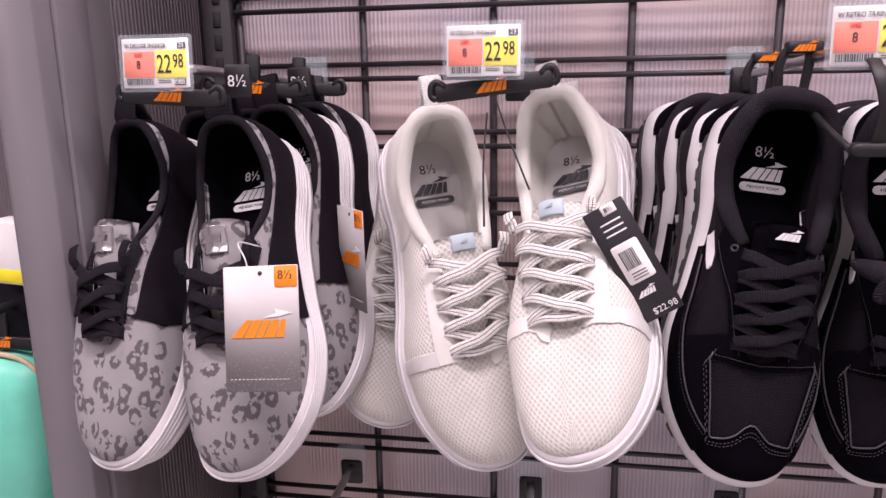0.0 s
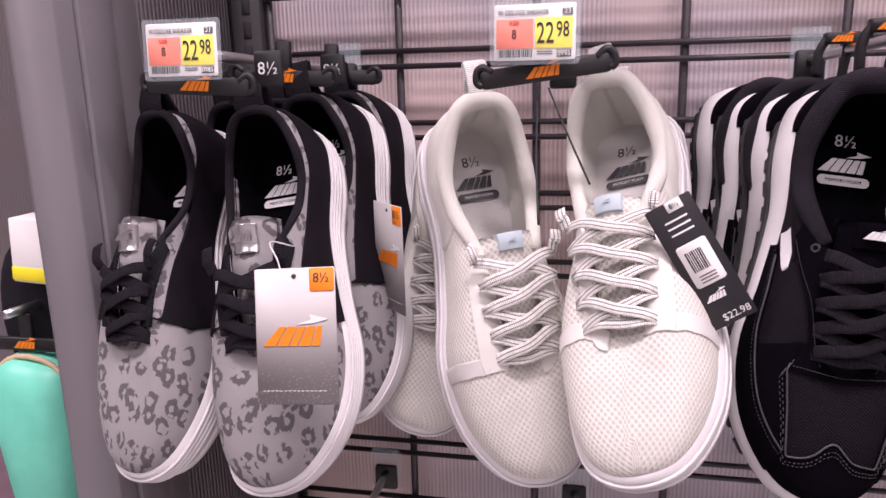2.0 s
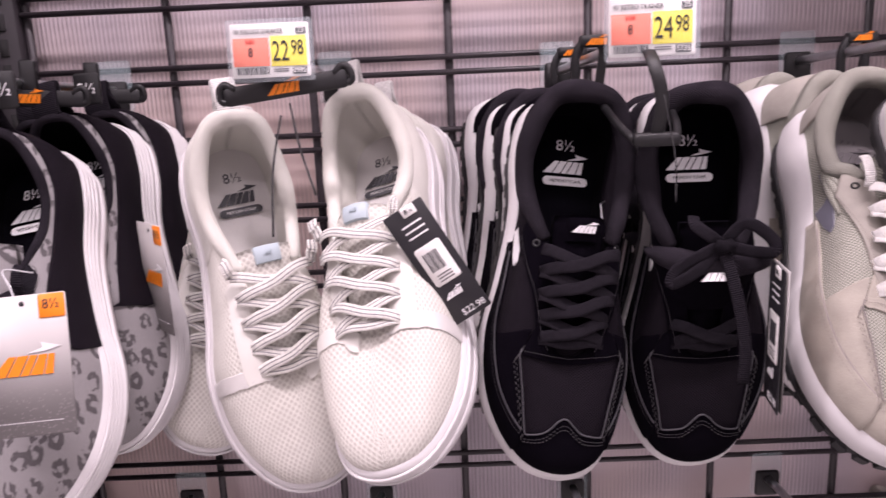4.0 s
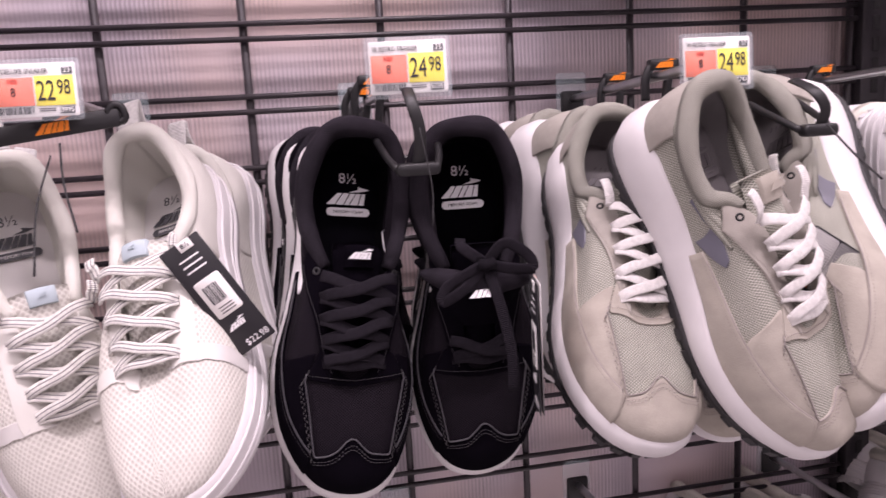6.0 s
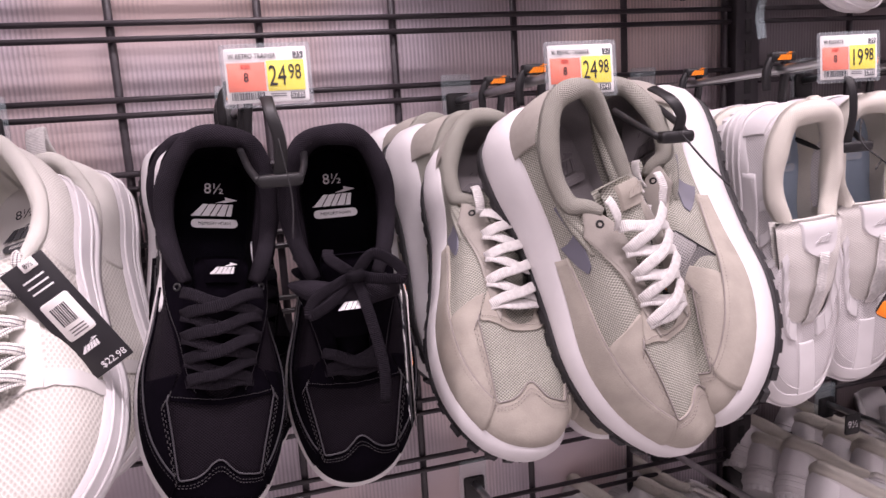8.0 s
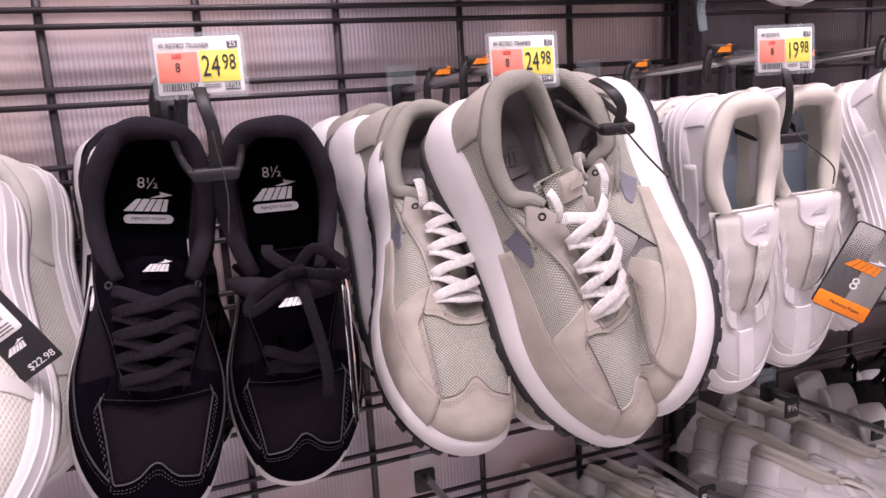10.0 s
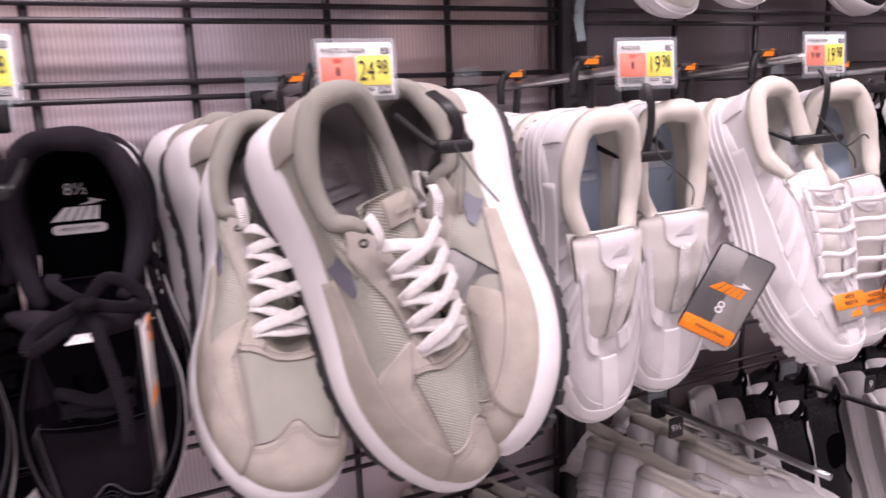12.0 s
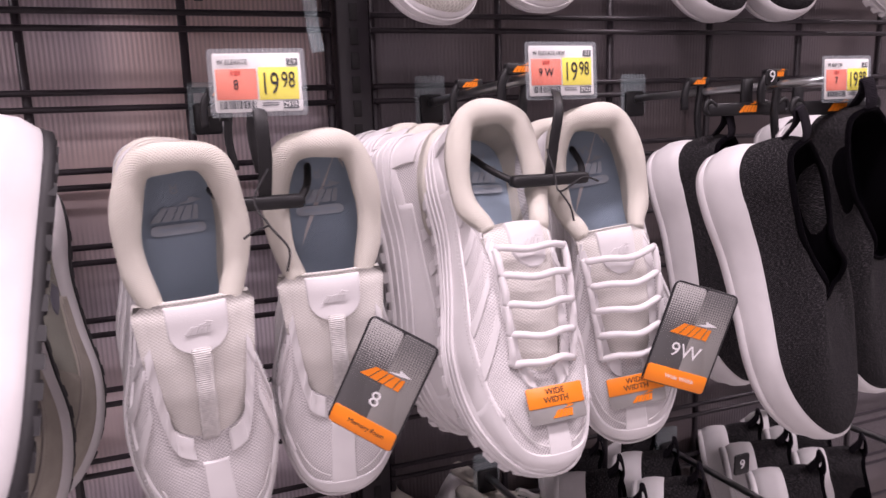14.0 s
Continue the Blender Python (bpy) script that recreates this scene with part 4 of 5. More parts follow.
def retro_look(main, over, over2, lining, insole, prnt, collar, lace, stitch, accent, size, out="black_rubber", bow=False, piping=None):
    ps, ss = [], []
    st = dict(STYLE, **DIMS["retro_black"])
    # the toe box is left open in the suede: the cap runs up to its rim, the bridge goes on behind it
    cols = np.linspace(.315, .685, 149)
    aa, vv = np.meshgrid(cols, np.linspace(0, 1, 161), indexing="ij")
    q = upper_at(st, aa, vv)
    inside = (np.abs(q[..., 0] + .004) < .122 - .16 * (q[..., 1] - .74)) & (q[..., 1] < .895 - .042 * np.exp(-(q[..., 0] / .035) ** 2)) & (q[..., 1] > .715 - .5 * np.abs(q[..., 0]) ** 1.5)
    ahead = (q[..., 1] > .605 + .25 * np.abs(q[..., 0])) & (vv < .95)
    far = np.where(ahead.any(axis=1), vv[0][160 - np.argmax(ahead[:, ::-1], axis=1)], .02)
    met = inside.any(axis=1)
    rim = np.where(met, vv[0][np.argmax(inside, axis=1)], far)
    back = np.where(met, vv[0][160 - np.argmax(inside[:, ::-1], axis=1)], far - .012)
    back = np.minimum(back, far - .012)
    lo_, hi_ = float(cols[met].min()), float(cols[met].max())

    def even(y):
        return np.convolve(np.pad(y, 1, mode="edge"), (.2, .6, .2), "valid")
    rim, back, far = even(rim), even(back), even(far)

    def at_col(y):
        return lambda s: np.interp(.315 + .37 * s, cols, y)
    cap, rear, top_ = at_col(rim), at_col(back), at_col(far)
    ps.append(("toe_cap", over, lambda s, t: .315 + .37 * s, lambda s, t: cap(s) * t, .006))
    ps.append(("vamp_bridge", over, lambda s, t: lo_ + (hi_ - lo_) * s, lambda s, t: (lambda c: np.interp(c, cols, back) + (np.interp(c, cols, far) - np.interp(c, cols, back)) * t)(lo_ + (hi_ - lo_) * s), .0055))
    for sd in (1, -1):
        ps.append(("mudguard", over, side_a(sd, .215, .425), lambda s, t: (.18 + .20 * s ** 1.2) * t, .0105))
        ps.append(("eyestay", over2, side_a(sd, .225, .415), lambda s, t: .985 - (.34 - .18 * s) * (1 - t), .0095))
        ps.append(("heel_counter", over2, side_a(sd, 0, .105), lambda s, t: (.80 - .25 * s) * t, .006))
        ps.append(("bolt_mark", accent, side_a(sd, .168, .205), lambda s, t: .30 + .30 * s + (.52 - .30 * s) * t - .12 * s, .004))
        ps.append(("bolt_mark", accent, side_a(sd, .205, .245), lambda s, t: .12 + .26 * s + (.50 - .42 * s) * t, .004))
        ss.append(("stitching", stitch, (lambda q: lambda s: q * (.22 + .20 * s))(sd), lambda s: (.18 + .20 * (s * .97) ** 1.2) - .03, True))
        ss.append(("stitching", stitch, (lambda q: lambda s: q * (.23 + .18 * s))(sd), lambda s: .985 - (.34 - .18 * s) + .03, True))
        ss.append(("piping", piping or stitch, (lambda q: lambda s: q * (.225 + .195 * s))(sd), lambda s: (.18 + .20 * (.02 + s * .95) ** 1.2) + .006, False))
        for lo, end in ((.60, .17), (.71, .165), (.82, .15)):
            ss.append(("quilt_roll", main, (lambda q, e: lambda s: q * (.075 + e * s))(sd, end), (lambda h: lambda s: h + .02 - .05 * s)(lo), False))
    for shift, nm, mk in ((-.035, "stitching", stitch), (-.06, "stitching", stitch), (.004, "piping", piping or stitch)):
        ss.append((nm, mk, lambda s: lo_ + (hi_ - lo_) * s, (lambda d: lambda s: np.interp(lo_ + (hi_ - lo_) * s, cols, rim) + d)(shift), nm == "stitching"))
    ss.append(("stitching", stitch, lambda s: lo_ + (hi_ - lo_) * s, lambda s: np.interp(lo_ + (hi_ - lo_) * s, cols, back) + .03, True))
    return dict(upper=main, lining=lining, insole=insole, print=prnt, size=size, collar=collar, pad=.028, tongue=over2 if bow else main, tongue_up=.05,
                patch=(over, .80, .97, .6), mark="light_print" if bow else over, lace_out=.050, lace_top=.72, laces=(lace, 5, .030, False), tread_in=.955 if out == "grey" else 1.002, panels=ps, seams=ss, midsole="white_foam",
                outsole="black_rubber", lugs=40, bow=bow, eyelets=(.262, -.262), print_y=.13)


def walker_look(laced, size):
    ps, ss = [], []
    ps.append(("toe_cap", "white_leather", lambda s, t: .37 + .26 * s, lambda s, t: (.36 - .05 * np.sin(2 * math.pi * s) ** 2) * t, .007))
    ps.append(("toe_strip", "white_leather", lambda s, t: .478 + .044 * s, lambda s, t: .34 + .5 * t, .006))
    for sd in (1, -1):
        ps.append(("mudguard", "white_leather", side_a(sd, .14, .40), lambda s, t: (.22 + .16 * s) * t, .006))
        ps.append(("heel_counter", "white_leather", side_a(sd, 0, .09), lambda s, t: (.62 - .2 * s) * t, .007))
        for i in range(5):
            lo = .175 + .042 * i
            ps.append(("side_rib", "white_leather", side_a(sd, lo, lo + .014), lambda s, t: .34 + .44 * t + .0 * s, .006))
        ps.append(("eyestay", "white_leather", side_a(sd, .24, .47), lambda s, t: .86 + .125 * t, .008))
        ss.append(("stitching", "stitch_white", (lambda q: lambda s: q * (.145 + .25 * s))(sd), lambda s: (.22 + .16 * s) - .04, True))
        ss.append(("piping", "stitch_white", (lambda q: lambda s: q * (.40 + .075 * s))(sd), lambda s: .48 - .05 * s, False))
    d = dict(upper="white_ripstop", lining="cream_lining", insole="blue_insole", insole_label="pale blue cloth insole", print="faint_print", size=size, collar="cream_lining",
             collar_label="thickly padded cream collar", pad=.036, tongue="warm_mesh", tongue_up=.03, tongue_top=.36, puff=.034, ripple=.002, patch=("white_leather", .66, .985, .50), patch_round=True, mark="white_leather",
             panels=ps, seams=ss, midsole="white_foam", grooves=3, wave=.8, outsole="white_foam", lugs=46, eyelets=(.255, -.255), eyelet_mat="white_leather", loops=True, print_y=.105)
    if laced:
        d.update(laces=("white_leather", 5, .020, True), straight=True, sticker=True)
    else:
        d.update(strap=True)
    return d


def slip_look():
    return dict(upper="slip_knit", lining="black_lining", insole="black_insole", print="dim_print", size="9", collar="black_lining", pad=.010, collar_end=.5, tongue=None, panels=[],
                midsole="white_foam", outsole="white_foam", pull=("black_lace", .06))


M["slate_blue"] = plain("pale_blue_tab", (.42, .50, .54), .7, vary=.05)
KINDS = {k: dict(STYLE, **DIMS[k]) for k in DIMS}
KINDS["leopard"]["look_"] = leopard_look()
KINDS["deluxe"]["look_"] = deluxe_look()
KINDS["retro_black"]["look_"] = retro_look("black_mesh", "black_suede", "black_suede", "black_lining", "black_insole", "light_print", "black_pad", "black_lace", "stitch_dark", "light_print", "8½", bow=True, piping="pipe_grey")
KINDS["retro_grey"]["look_"] = retro_look("grey_mesh", "beige_suede", "grey_suede", "grey_lining", "grey_insole", "dim_print", "grey_collar", "white_lace", "stitch_beige", "slate", "9½", out="grey")
KINDS["walker"]["look_"] = walker_look(False, "8")
KINDS["walker_laced"]["look_"] = walker_look(True, "9W")
KINDS["slip"]["look_"] = slip_look()
STAND = Matrix(((-1, 0, 0, 0), (0, 0, -1, 0), (0, -1, 0, 0), (0, 0, 0, 1)))   # heel up, toe down, opening to the front
_made = {}


def hang(kind, foot, x, y, z, rx, ry, rz, label, group):
    """Hangs a shoe of the kind by its heel; the first of a kind is built, the others are copies."""
    m = pose(x, y, z, rx, ry, rz) @ STAND
    if (kind, foot) not in _made:
        ob = _made[kind, foot] = shoe(kind, foot)
        ob.matrix_basis = m
    else:
        ob = copy_thing(_made[kind, foot], m)
    return tagged(ob, label, "shoe", group)


# ---- the store aisle ----
def slab(name, x0, x1, y0, y1, z0, z1, mat, label, category):
    v, f, uv = box(x1 - x0, y1 - y0, z1 - z0, .002)
    ob = new(name, build(name, v, f, mat, uv, smooth=False))
    ob.matrix_basis = pose((x0 + x1) / 2, (y0 + y1) / 2, (z0 + z1) / 2)
    return tagged(ob, label, category, kind="structure")


slab("floor", -5, 6, -3.2, 3.0, -.1, 0, M["floor"], "polished pale tile floor of the aisle", "floor")
slab("ceiling", -5, 6, -3.2, 3.0, 3.6, 3.7, M["ceiling"], "pale tiled store ceiling", "ceiling")
slab("wall_south", -5, 6, -3.3, -3.2, 0, 3.6, M["far"], "grey shelving wall across the aisle", "wall")
slab("wall_west", -5.1, -5, -3.2, 3.0, 0, 3.6, M["far"], "grey wall at the aisle's end", "wall")
slab("wall_east", 6, 6.1, -3.2, 3.0, 0, 3.6, M["far"], "grey wall at the aisle's end", "wall")
slab("wall_north", -5, 6, 1.0, 1.1, 0, 3.6, M["far"], "grey rear panel of the shelving run", "wall")
slab("backing_sheet", -.25, .93, .83, .836, .15, 2.1, M["back"], "ribbed translucent grey backing sheet with pinkish reflections in its colour, behind the wire grid", "backing")
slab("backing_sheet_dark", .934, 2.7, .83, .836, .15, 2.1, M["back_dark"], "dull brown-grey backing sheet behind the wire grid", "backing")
for lx in (-2.2, .4, 3.0):
    for ly in (-1.7, -.25):
        tray = new("luminaire", build("luminaire", *box(1.3, .16, .05, .004), M["panel"]))
        tray.matrix_basis = pose(lx, ly, 3.57)
        tagged(tray, "long white fluorescent luminaire under the ceiling", "ceiling light", "ceiling luminaires")
        strip_light(lx, ly, 3.54, 1.25, .14, 74 if ly > -1 else 30)

# the wire grid
ROW, PITCH, GAP = 1.51, .0731, .0153
X0, STEP, X2, STEP2 = -.084, .1417, 1.103, .1475


def wire_grid(name, xs, x_lo, x_hi):
    g = thing(name, Matrix.Identity(4), "dark grey powder-coated wire grid panel with paired crossbars", "wire grid", "wire grid panels")
    for x in xs:
        part("upright_wire", build("upright_wire", *tube([(x, .806, .20), (x, .806, 2.05)], .0042, 8), M["grid"]), g)
    for k in range(-7, 17):
        for d in (0, GAP):
            z = ROW - PITCH * k - d
            part("cross_wire", build("cross_wire", *tube([(x_lo, .799, z), (x_hi, .799, z)], .0030, 8), M["grid"]), g)
    return g


wire_grid("wire_grid", [X0 + STEP * i for i in range(-1, 8)], -.228, .911)
wire_grid("wire_grid", [X2 + STEP2 * i for i in range(-1, 9)], .953, 2.29)


def slotted_upright(x):
    u = thing("slotted_upright", pose(x, .80, 0), "dark slotted steel shelving upright between grid panels", "upright", "slotted uprights")
    part("post", build("post", *box(.034, .03, 2.1, .002, (0, .008, 1.05)), M["upright"]), u)
    for k in range(60):
        z = .9 + k * .0245
        if z < 1.75:
            part("slot", build("slot", *box(.009, .002, .017, .001, (.001, -.0072, z)), M["slot"]), u)
    return u


slotted_upright(.932)
slotted_upright(-.247)

# steel end panel
ep = thing("end_panel", Matrix.Identity(4), "light grey painted steel end panel of the shelving run", "end panel")
part("front_post", build("front_post", *box(.044, .10, 2.0, .004, (-.289, .581, 1.1)), M["panel"]), ep)
part("return_lip", build("return_lip", *box(.006, .040, 2.0, .002, (-.264, .570, 1.1)), M["panel"]), ep)
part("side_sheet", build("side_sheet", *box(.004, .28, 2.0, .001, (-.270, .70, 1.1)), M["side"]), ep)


# ---- pegs, labels and hangers ----
def peg(x, z, x2, y2, z2, r=.0042):
    """A chromed peg hook: clip plate on the grid and a bar that rises to its front end."""
    h = thing("peg_hook", Matrix.Identity(4), "zinc-plated peg hook clipped to the wire grid", "peg hook", "peg hooks")
    v, f, uv = box(.034, .004, .05, .003, (x, .789, z + .004))
    part("clip_plate", build("clip_plate", v, f, M["clip"], uv), h)
    v, f, uv = box(.026, .005, .030, .003, (x, .786, z - .006))
    part("clip_tongue", build("clip_tongue", v, f, M["black_plastic"], uv), h)
    part("bar", build("bar", *tube(smooth_path([(x, .79, z), (x + (x2 - x) * .5, (.79 + y2) / 2, (z + z2) / 2), (x2, y2, z2)], 5), r, 10), M["steel"]), h)
    return h


def mini_text(parent, s, size, mat, x, z, y, align="CENTER", name="lettering", sx=1.0):
    return part(name, text_data(s, size, mat, .00008, align), parent, m=Matrix.Translation((x, y, z)) @ Matrix.Diagonal((sx, 1, 1, 1)) @ FACE)


def price_label(x, y, z, size, price, cents, line, code, num, rz=0, ry=0):
    """A paper shelf label in a clear pocket; x, y, z is its middle."""
    w, h = .052, .0365
    t = thing("price_label", pose(x, y, z, -4, ry, rz) @ Matrix.Scale(1.13, 4), "paper price label in a clear plastic pocket", "price label", "price labels")
    part("pocket", build("pocket", *rounded(w, h, .0016, .002), M["clear"]), t)
    part("paper", build("paper", *rounded(w - .005, h - .005, .0006, .0012), M["paper"]), t)
    yy = -.0006
    part("size_field", build("size_field", *box(.0215, .0003, .0165, .0001, (-.0115, yy, -.0008)), M["orange_ink"]), t)
    part("price_field", build("price_field", *box(.0215, .0003, .0175, .0001, (.0110, yy, -.0006)), M["yellow_ink"]), t)
    y2 = yy - .0004
    mini_text(t, size, .0075, M["dark_print"], -.0118, -.0012, y2, name="size_lettering", sx=.8)
    mini_text(t, "SIZE", .0030, M["red_ink"], -.0118, .0052, y2, name="size_heading")
    mini_text(t, price, .0170, M["dark_print"], .0062, -.0012, y2, name="price_lettering", sx=.62)
    mini_text(t, cents, .0125, M["dark_print"], .0162, .0008, y2, name="cents_lettering", sx=.62)
    mini_text(t, line, .0040, M["dark_print"], -.0212, .0109, y2, "LEFT", "product_lettering", .78)
    part("number_field", build("number_field", *box(.0060, .0003, .0038, .0001, (.0188, yy, .0110)), M["dark_print"]), t)
    mini_text(t, num, .0042, M["paper"], .0188, .0110, y2, name="number_lettering")
    rnd = random.Random(int(code))
    bars = []
    xx = -.0205
    while xx < -.0015:
        bw = rnd.choice((.0003, .0005, .0008))
        bars.append(box(bw, .0002, .0042, .00005, (xx, yy, -.0118))[:2])
        xx += bw + rnd.choice((.0004, .0006))
    part("barcode", build("barcode", *join(*bars), M["dark_print"], smooth=False), t)
    part("code_frame", build("code_frame", *box(.0082, .0002, .0042, .0001, (.0170, yy, -.0122)), M["dark_print"]), t)
    mini_text(t, code, .0042, M["paper"], .0170, -.0122, y2 + .0001, name="code_lettering", sx=.9)
    part("fine_print", build("fine_print", *join(*[box(.009, .0002, .0005, .00005, (.006, yy, -.0110 - .0013 * k))[:2] for k in range(2)]), M["dim_print"]), t)
    # backing arm
    part("arm", build("arm", *box(.012, .006, .012, .002, (.0, .006, -.004)), M["black_plastic"]), t)
    return t


def size_plate(x, y, z, s, rz=0, w=.022, h=.026):
    """A small black plastic size plate on a peg."""
    t = thing("size_plate", pose(x, y, z, 0, 0, rz), "black plastic size plate with pale numerals on a peg", "size plate", "size plates")
    part("plate", build("plate", *rounded(w, h, .0025, .003), M["black_plastic"]), t)
    mini_text(t, s, .0165 if len(s) < 2 else .0125, M["light_print"], 0, 0, -.0016, name="numeral")
    return t


def bar_hanger(x, y, z, w, ry, rz=0):
    """A flat black plastic hanger with a hooked end at each side, from which a pair of shoes hangs by its loops."""
    t = thing("shoe_hanger", pose(x, y, z, 0, ry, rz), "flat black plastic shoe hanger with hooked ends", "hanger", "shoe hangers")
    part("bar", build("bar", *box(w, .004, .013, .003), M["black_plastic"]), t)
    for s in (-1, 1):
        pts = smooth_path([(s * w * .40, 0, .004), (s * w * .47, 0, .0085), (s * w * .52, 0, .006), (s * w * .53, 0, -.001), (s * w * .49, 0, -.004)], 5)
        part("end_hook", build("end_hook", *tube(pts, .0026, 8), M["black_plastic"]), t)
    part("neck", build("neck", *box(.013, .005, .028, .002, (0, .002, .016)), M["black_plastic"]), t)
    part("emblem", build("emblem", *wordmark(.026), M["hot_orange"], smooth=False), t, m=Matrix.Translation((0, -.0026, 0)) @ FACE)
    return t


def strap_hanger(x, y, z, x2, z2, w, rz=0, ry=0):
    """A black strap from the peg down to a cross bar that spreads into both shoes."""
    t = thing("shoe_hanger", pose(x, y, z, 0, ry, rz), "black plastic strap hanger with a cross bar between two shoes", "hanger", "shoe hangers")
    pts = smooth_path([(x2 - x, .02, z2 - z), ((x2 - x) * .6, .0, (z2 - z) * .75), (.002, -.004, (z2 - z) * .4), (0, 0, 0)], 6)
    rb = ribbon(pts, (0, -1, 0), .0085, .0022)
    part("strap", build("strap", *rb, M["black_plastic"]), t)
    part("cross_bar", build("cross_bar", *box(w, .010, .0085, .003), M["black_plastic"]), t)
    for s in (-1, 1):
        part("arm", build("arm", *tube(smooth_path([(s * w * .45, .002, 0), (s * w * .62, .02, .008), (s * w * .75, .05, .02)], 4), .0026, 8), M["black_plastic"]), t)
    return t


def cord(pts, r=.0007, mat="thread", label="thin black elastic cord tying the shoes"):
    ob = new("cord", build("cord", *tube(smooth_path(pts, 6), r, 6), M[mat]))
    return tagged(ob, label, "cord", "tie cords")


def hang_tag(x, y, z, w, h, ry, rz, rx=0, kind="raster", s=""):
    """A printed card hang tag; x, y, z is its middle."""
    lab = dict(raster="dark raster-printed hang tag with an orange band", silver="silver grey hang tag with an orange emblem and corner", black="black hang tag with a white barcode sticker")[kind]
    t = thing("hang_tag", pose(x, y, z, rx, ry, rz), lab, "hang tag", "hang tags")
    y2 = -.0012
    if kind == "raster":
        part("card", build("card", *rounded(w, h, .0012, .005, 4), M["card_black"]), t)
        v, f, uv = rounded(w - .003, h - .003, .0006, .004, 4)
        part("print_panel", build("print_panel", v * (.5, 1, 1) - ((w - .003) / 4, .0006, 0), f, M["card_dark"], uv), t)
        part("print_panel", build("print_panel", v * (.5, 1, 1) + ((w - .003) / 4, -.0006, 0), f, M["card_light"], uv), t)
        part("band", build("band", *box(w - .003, .0008, h * .17, .002, (0, -.0008, -h * .405)), M["hot_orange"]), t)
        for which, ink in (("bars", "hot_orange"), ("wedge", "light_print")):
            part("emblem", build("emblem", *wordmark(w * .66, which=which), M[ink], smooth=False), t, m=Matrix.Translation((0, -.0011, h * .07)) @ FACE)
        mini_text(t, s, h * .19, M["light_print"], 0, -h * .14, -.0012, name="size_lettering")
        if s:
            mini_text(t, "Memory Foam" if s == "8" else "Wide Width", h * .055, M["dark_print"] if s == "8" else M["light_print"], w * .05, -h * .40, -.0014, name="band_lettering")
    elif kind == "silver":
        part("card", build("card", *rounded(w, h, .0008, .001, 2), M["card_fade"]), t)
        part("corner_flag", build("corner_flag", *box(w * .30, .0006, h * .17, .001, (w * .34, -.0006, h * .41)), M["hot_orange"]), t)
        mini_text(t, s, h * .10, M["dark_print"], w * .34, h * .42, -.0011, name="size_lettering")
        for which, ink in (("bars", "hot_orange"), ("wedge", "light_print")):
            part("emblem", build("emblem", *wordmark(w * .82, which=which), M[ink], smooth=False), t, m=Matrix.Translation((0, -.0007, 0)) @ FACE)
        part("hole", build("hole", *pill(.003, .0029), M["dark_print"]), t, m=Matrix.Translation((0, -.0005, h * .44)) @ FACE)
        part("perforation", build("perforation", *join(*[box(.0018, .0003, .0004, .0001, (-w * .42 + k * .0028, -.0005, -h * .40))[:2] for k in range(int(w * .84 / .0028))]), M["light_print"]), t)
    else:
        part("card", build("card", *rounded(w, h, .0009, .001, 2), M["card_black"]), t)
        part("sticker", build("sticker", *rounded(w * .66, h * .34, .0005, .002), M["paper"]), t, m=Matrix.Translation((0, -.0006, 0)))
        bars = [box(.0006 if k % 3 else .001, .0002, h * .16, .0001, (-w * .2 + k * .0014, -.0010, h * .03))[:2] for k in range(int(w * .42 / .0014))]
        for bar in bars:
            part("barcode_bar", build("barcode_bar", *bar, M["dark_print"]), t)
        for k in range(3):
            part("print_line", build("print_line", *box(w * .5, .0002, .0012, .0001, (0, -.0006, h * (.36 - .05 * k))), M["light_print"]), t)
            part("print_line", build("print_line", *box(w * .36, .0002, .0008, .0001, (0, -.0010, -h * (.09 + .025 * k))), M["dim_print"]), t)
        part("emblem", build("emblem", *wordmark(w * .5), M["light_print"], smooth=False), t, m=Matrix.Translation((-.002, -.0006, -h * .27)) @ FACE)
        mini_text(t, "$22.98", h * .075, M["light_print"], w * .12, -h * .44, -.0008, name="price_lettering")
        part("corner_flag", build("corner_flag", *box(w * .34, .0006, h * .08, .0005, (w * .1, -.0006, h * .46)), M["paper"]), t)
        mini_text(t, s, h * .055, M["dark_print"], w * .1, h * .46, -.0012, name="size_lettering")
    return t


peg(-.138, 1.417, -.150, .535, 1.428)
peg(.085, 1.417, .082, .565, 1.432)
peg(.307, 1.417, .325, .52, 1.434)
peg(.546, 1.417, .553, .515, 1.432)
peg(.781, 1.415, .797, .51, 1.430)
peg(1.013, 1.418, 1.012, .52, 1.436)
peg(1.273, 1.416, 1.345, .57, 1.428)
bar_hanger(1.325, .545, 1.402, .10, 0)
bar_hanger(1.30, .63, 1.402, .10, 0)
bar_hanger(1.40, .66, 1.40, .10, 0)
size_plate(1.30, .60, 1.432, "9", 0, .014, .016)
price_label(-.163, .52, 1.4315, "8", "22", "98", "W DELUXE SNEAKER", "0985", "21")
price_label(.077, .545, 1.436, "8", "22", "98", "W DELUXE SNEAKER", "0995", "23")
price_label(.3245, .511, 1.438, "8", "24", "98", "W RETRO TRAINER", "5735", "25", rz=-6)
price_label(.552, .506, 1.432, "8", "24", "98", "W RETRO TRAINER", "5741", "27")
price_label(.797, .503, 1.4315, "8", "19", "98", "W ELEVATE", "2915", "29", rz=-6)
price_label(1.015, .51, 1.4365, "9 W", "19", "98", "W ELEVATE WW", "2921", "21")
price_label(1.324, .535, 1.427, "7", "19", "98", "W SLIP ON", "2933", "23")

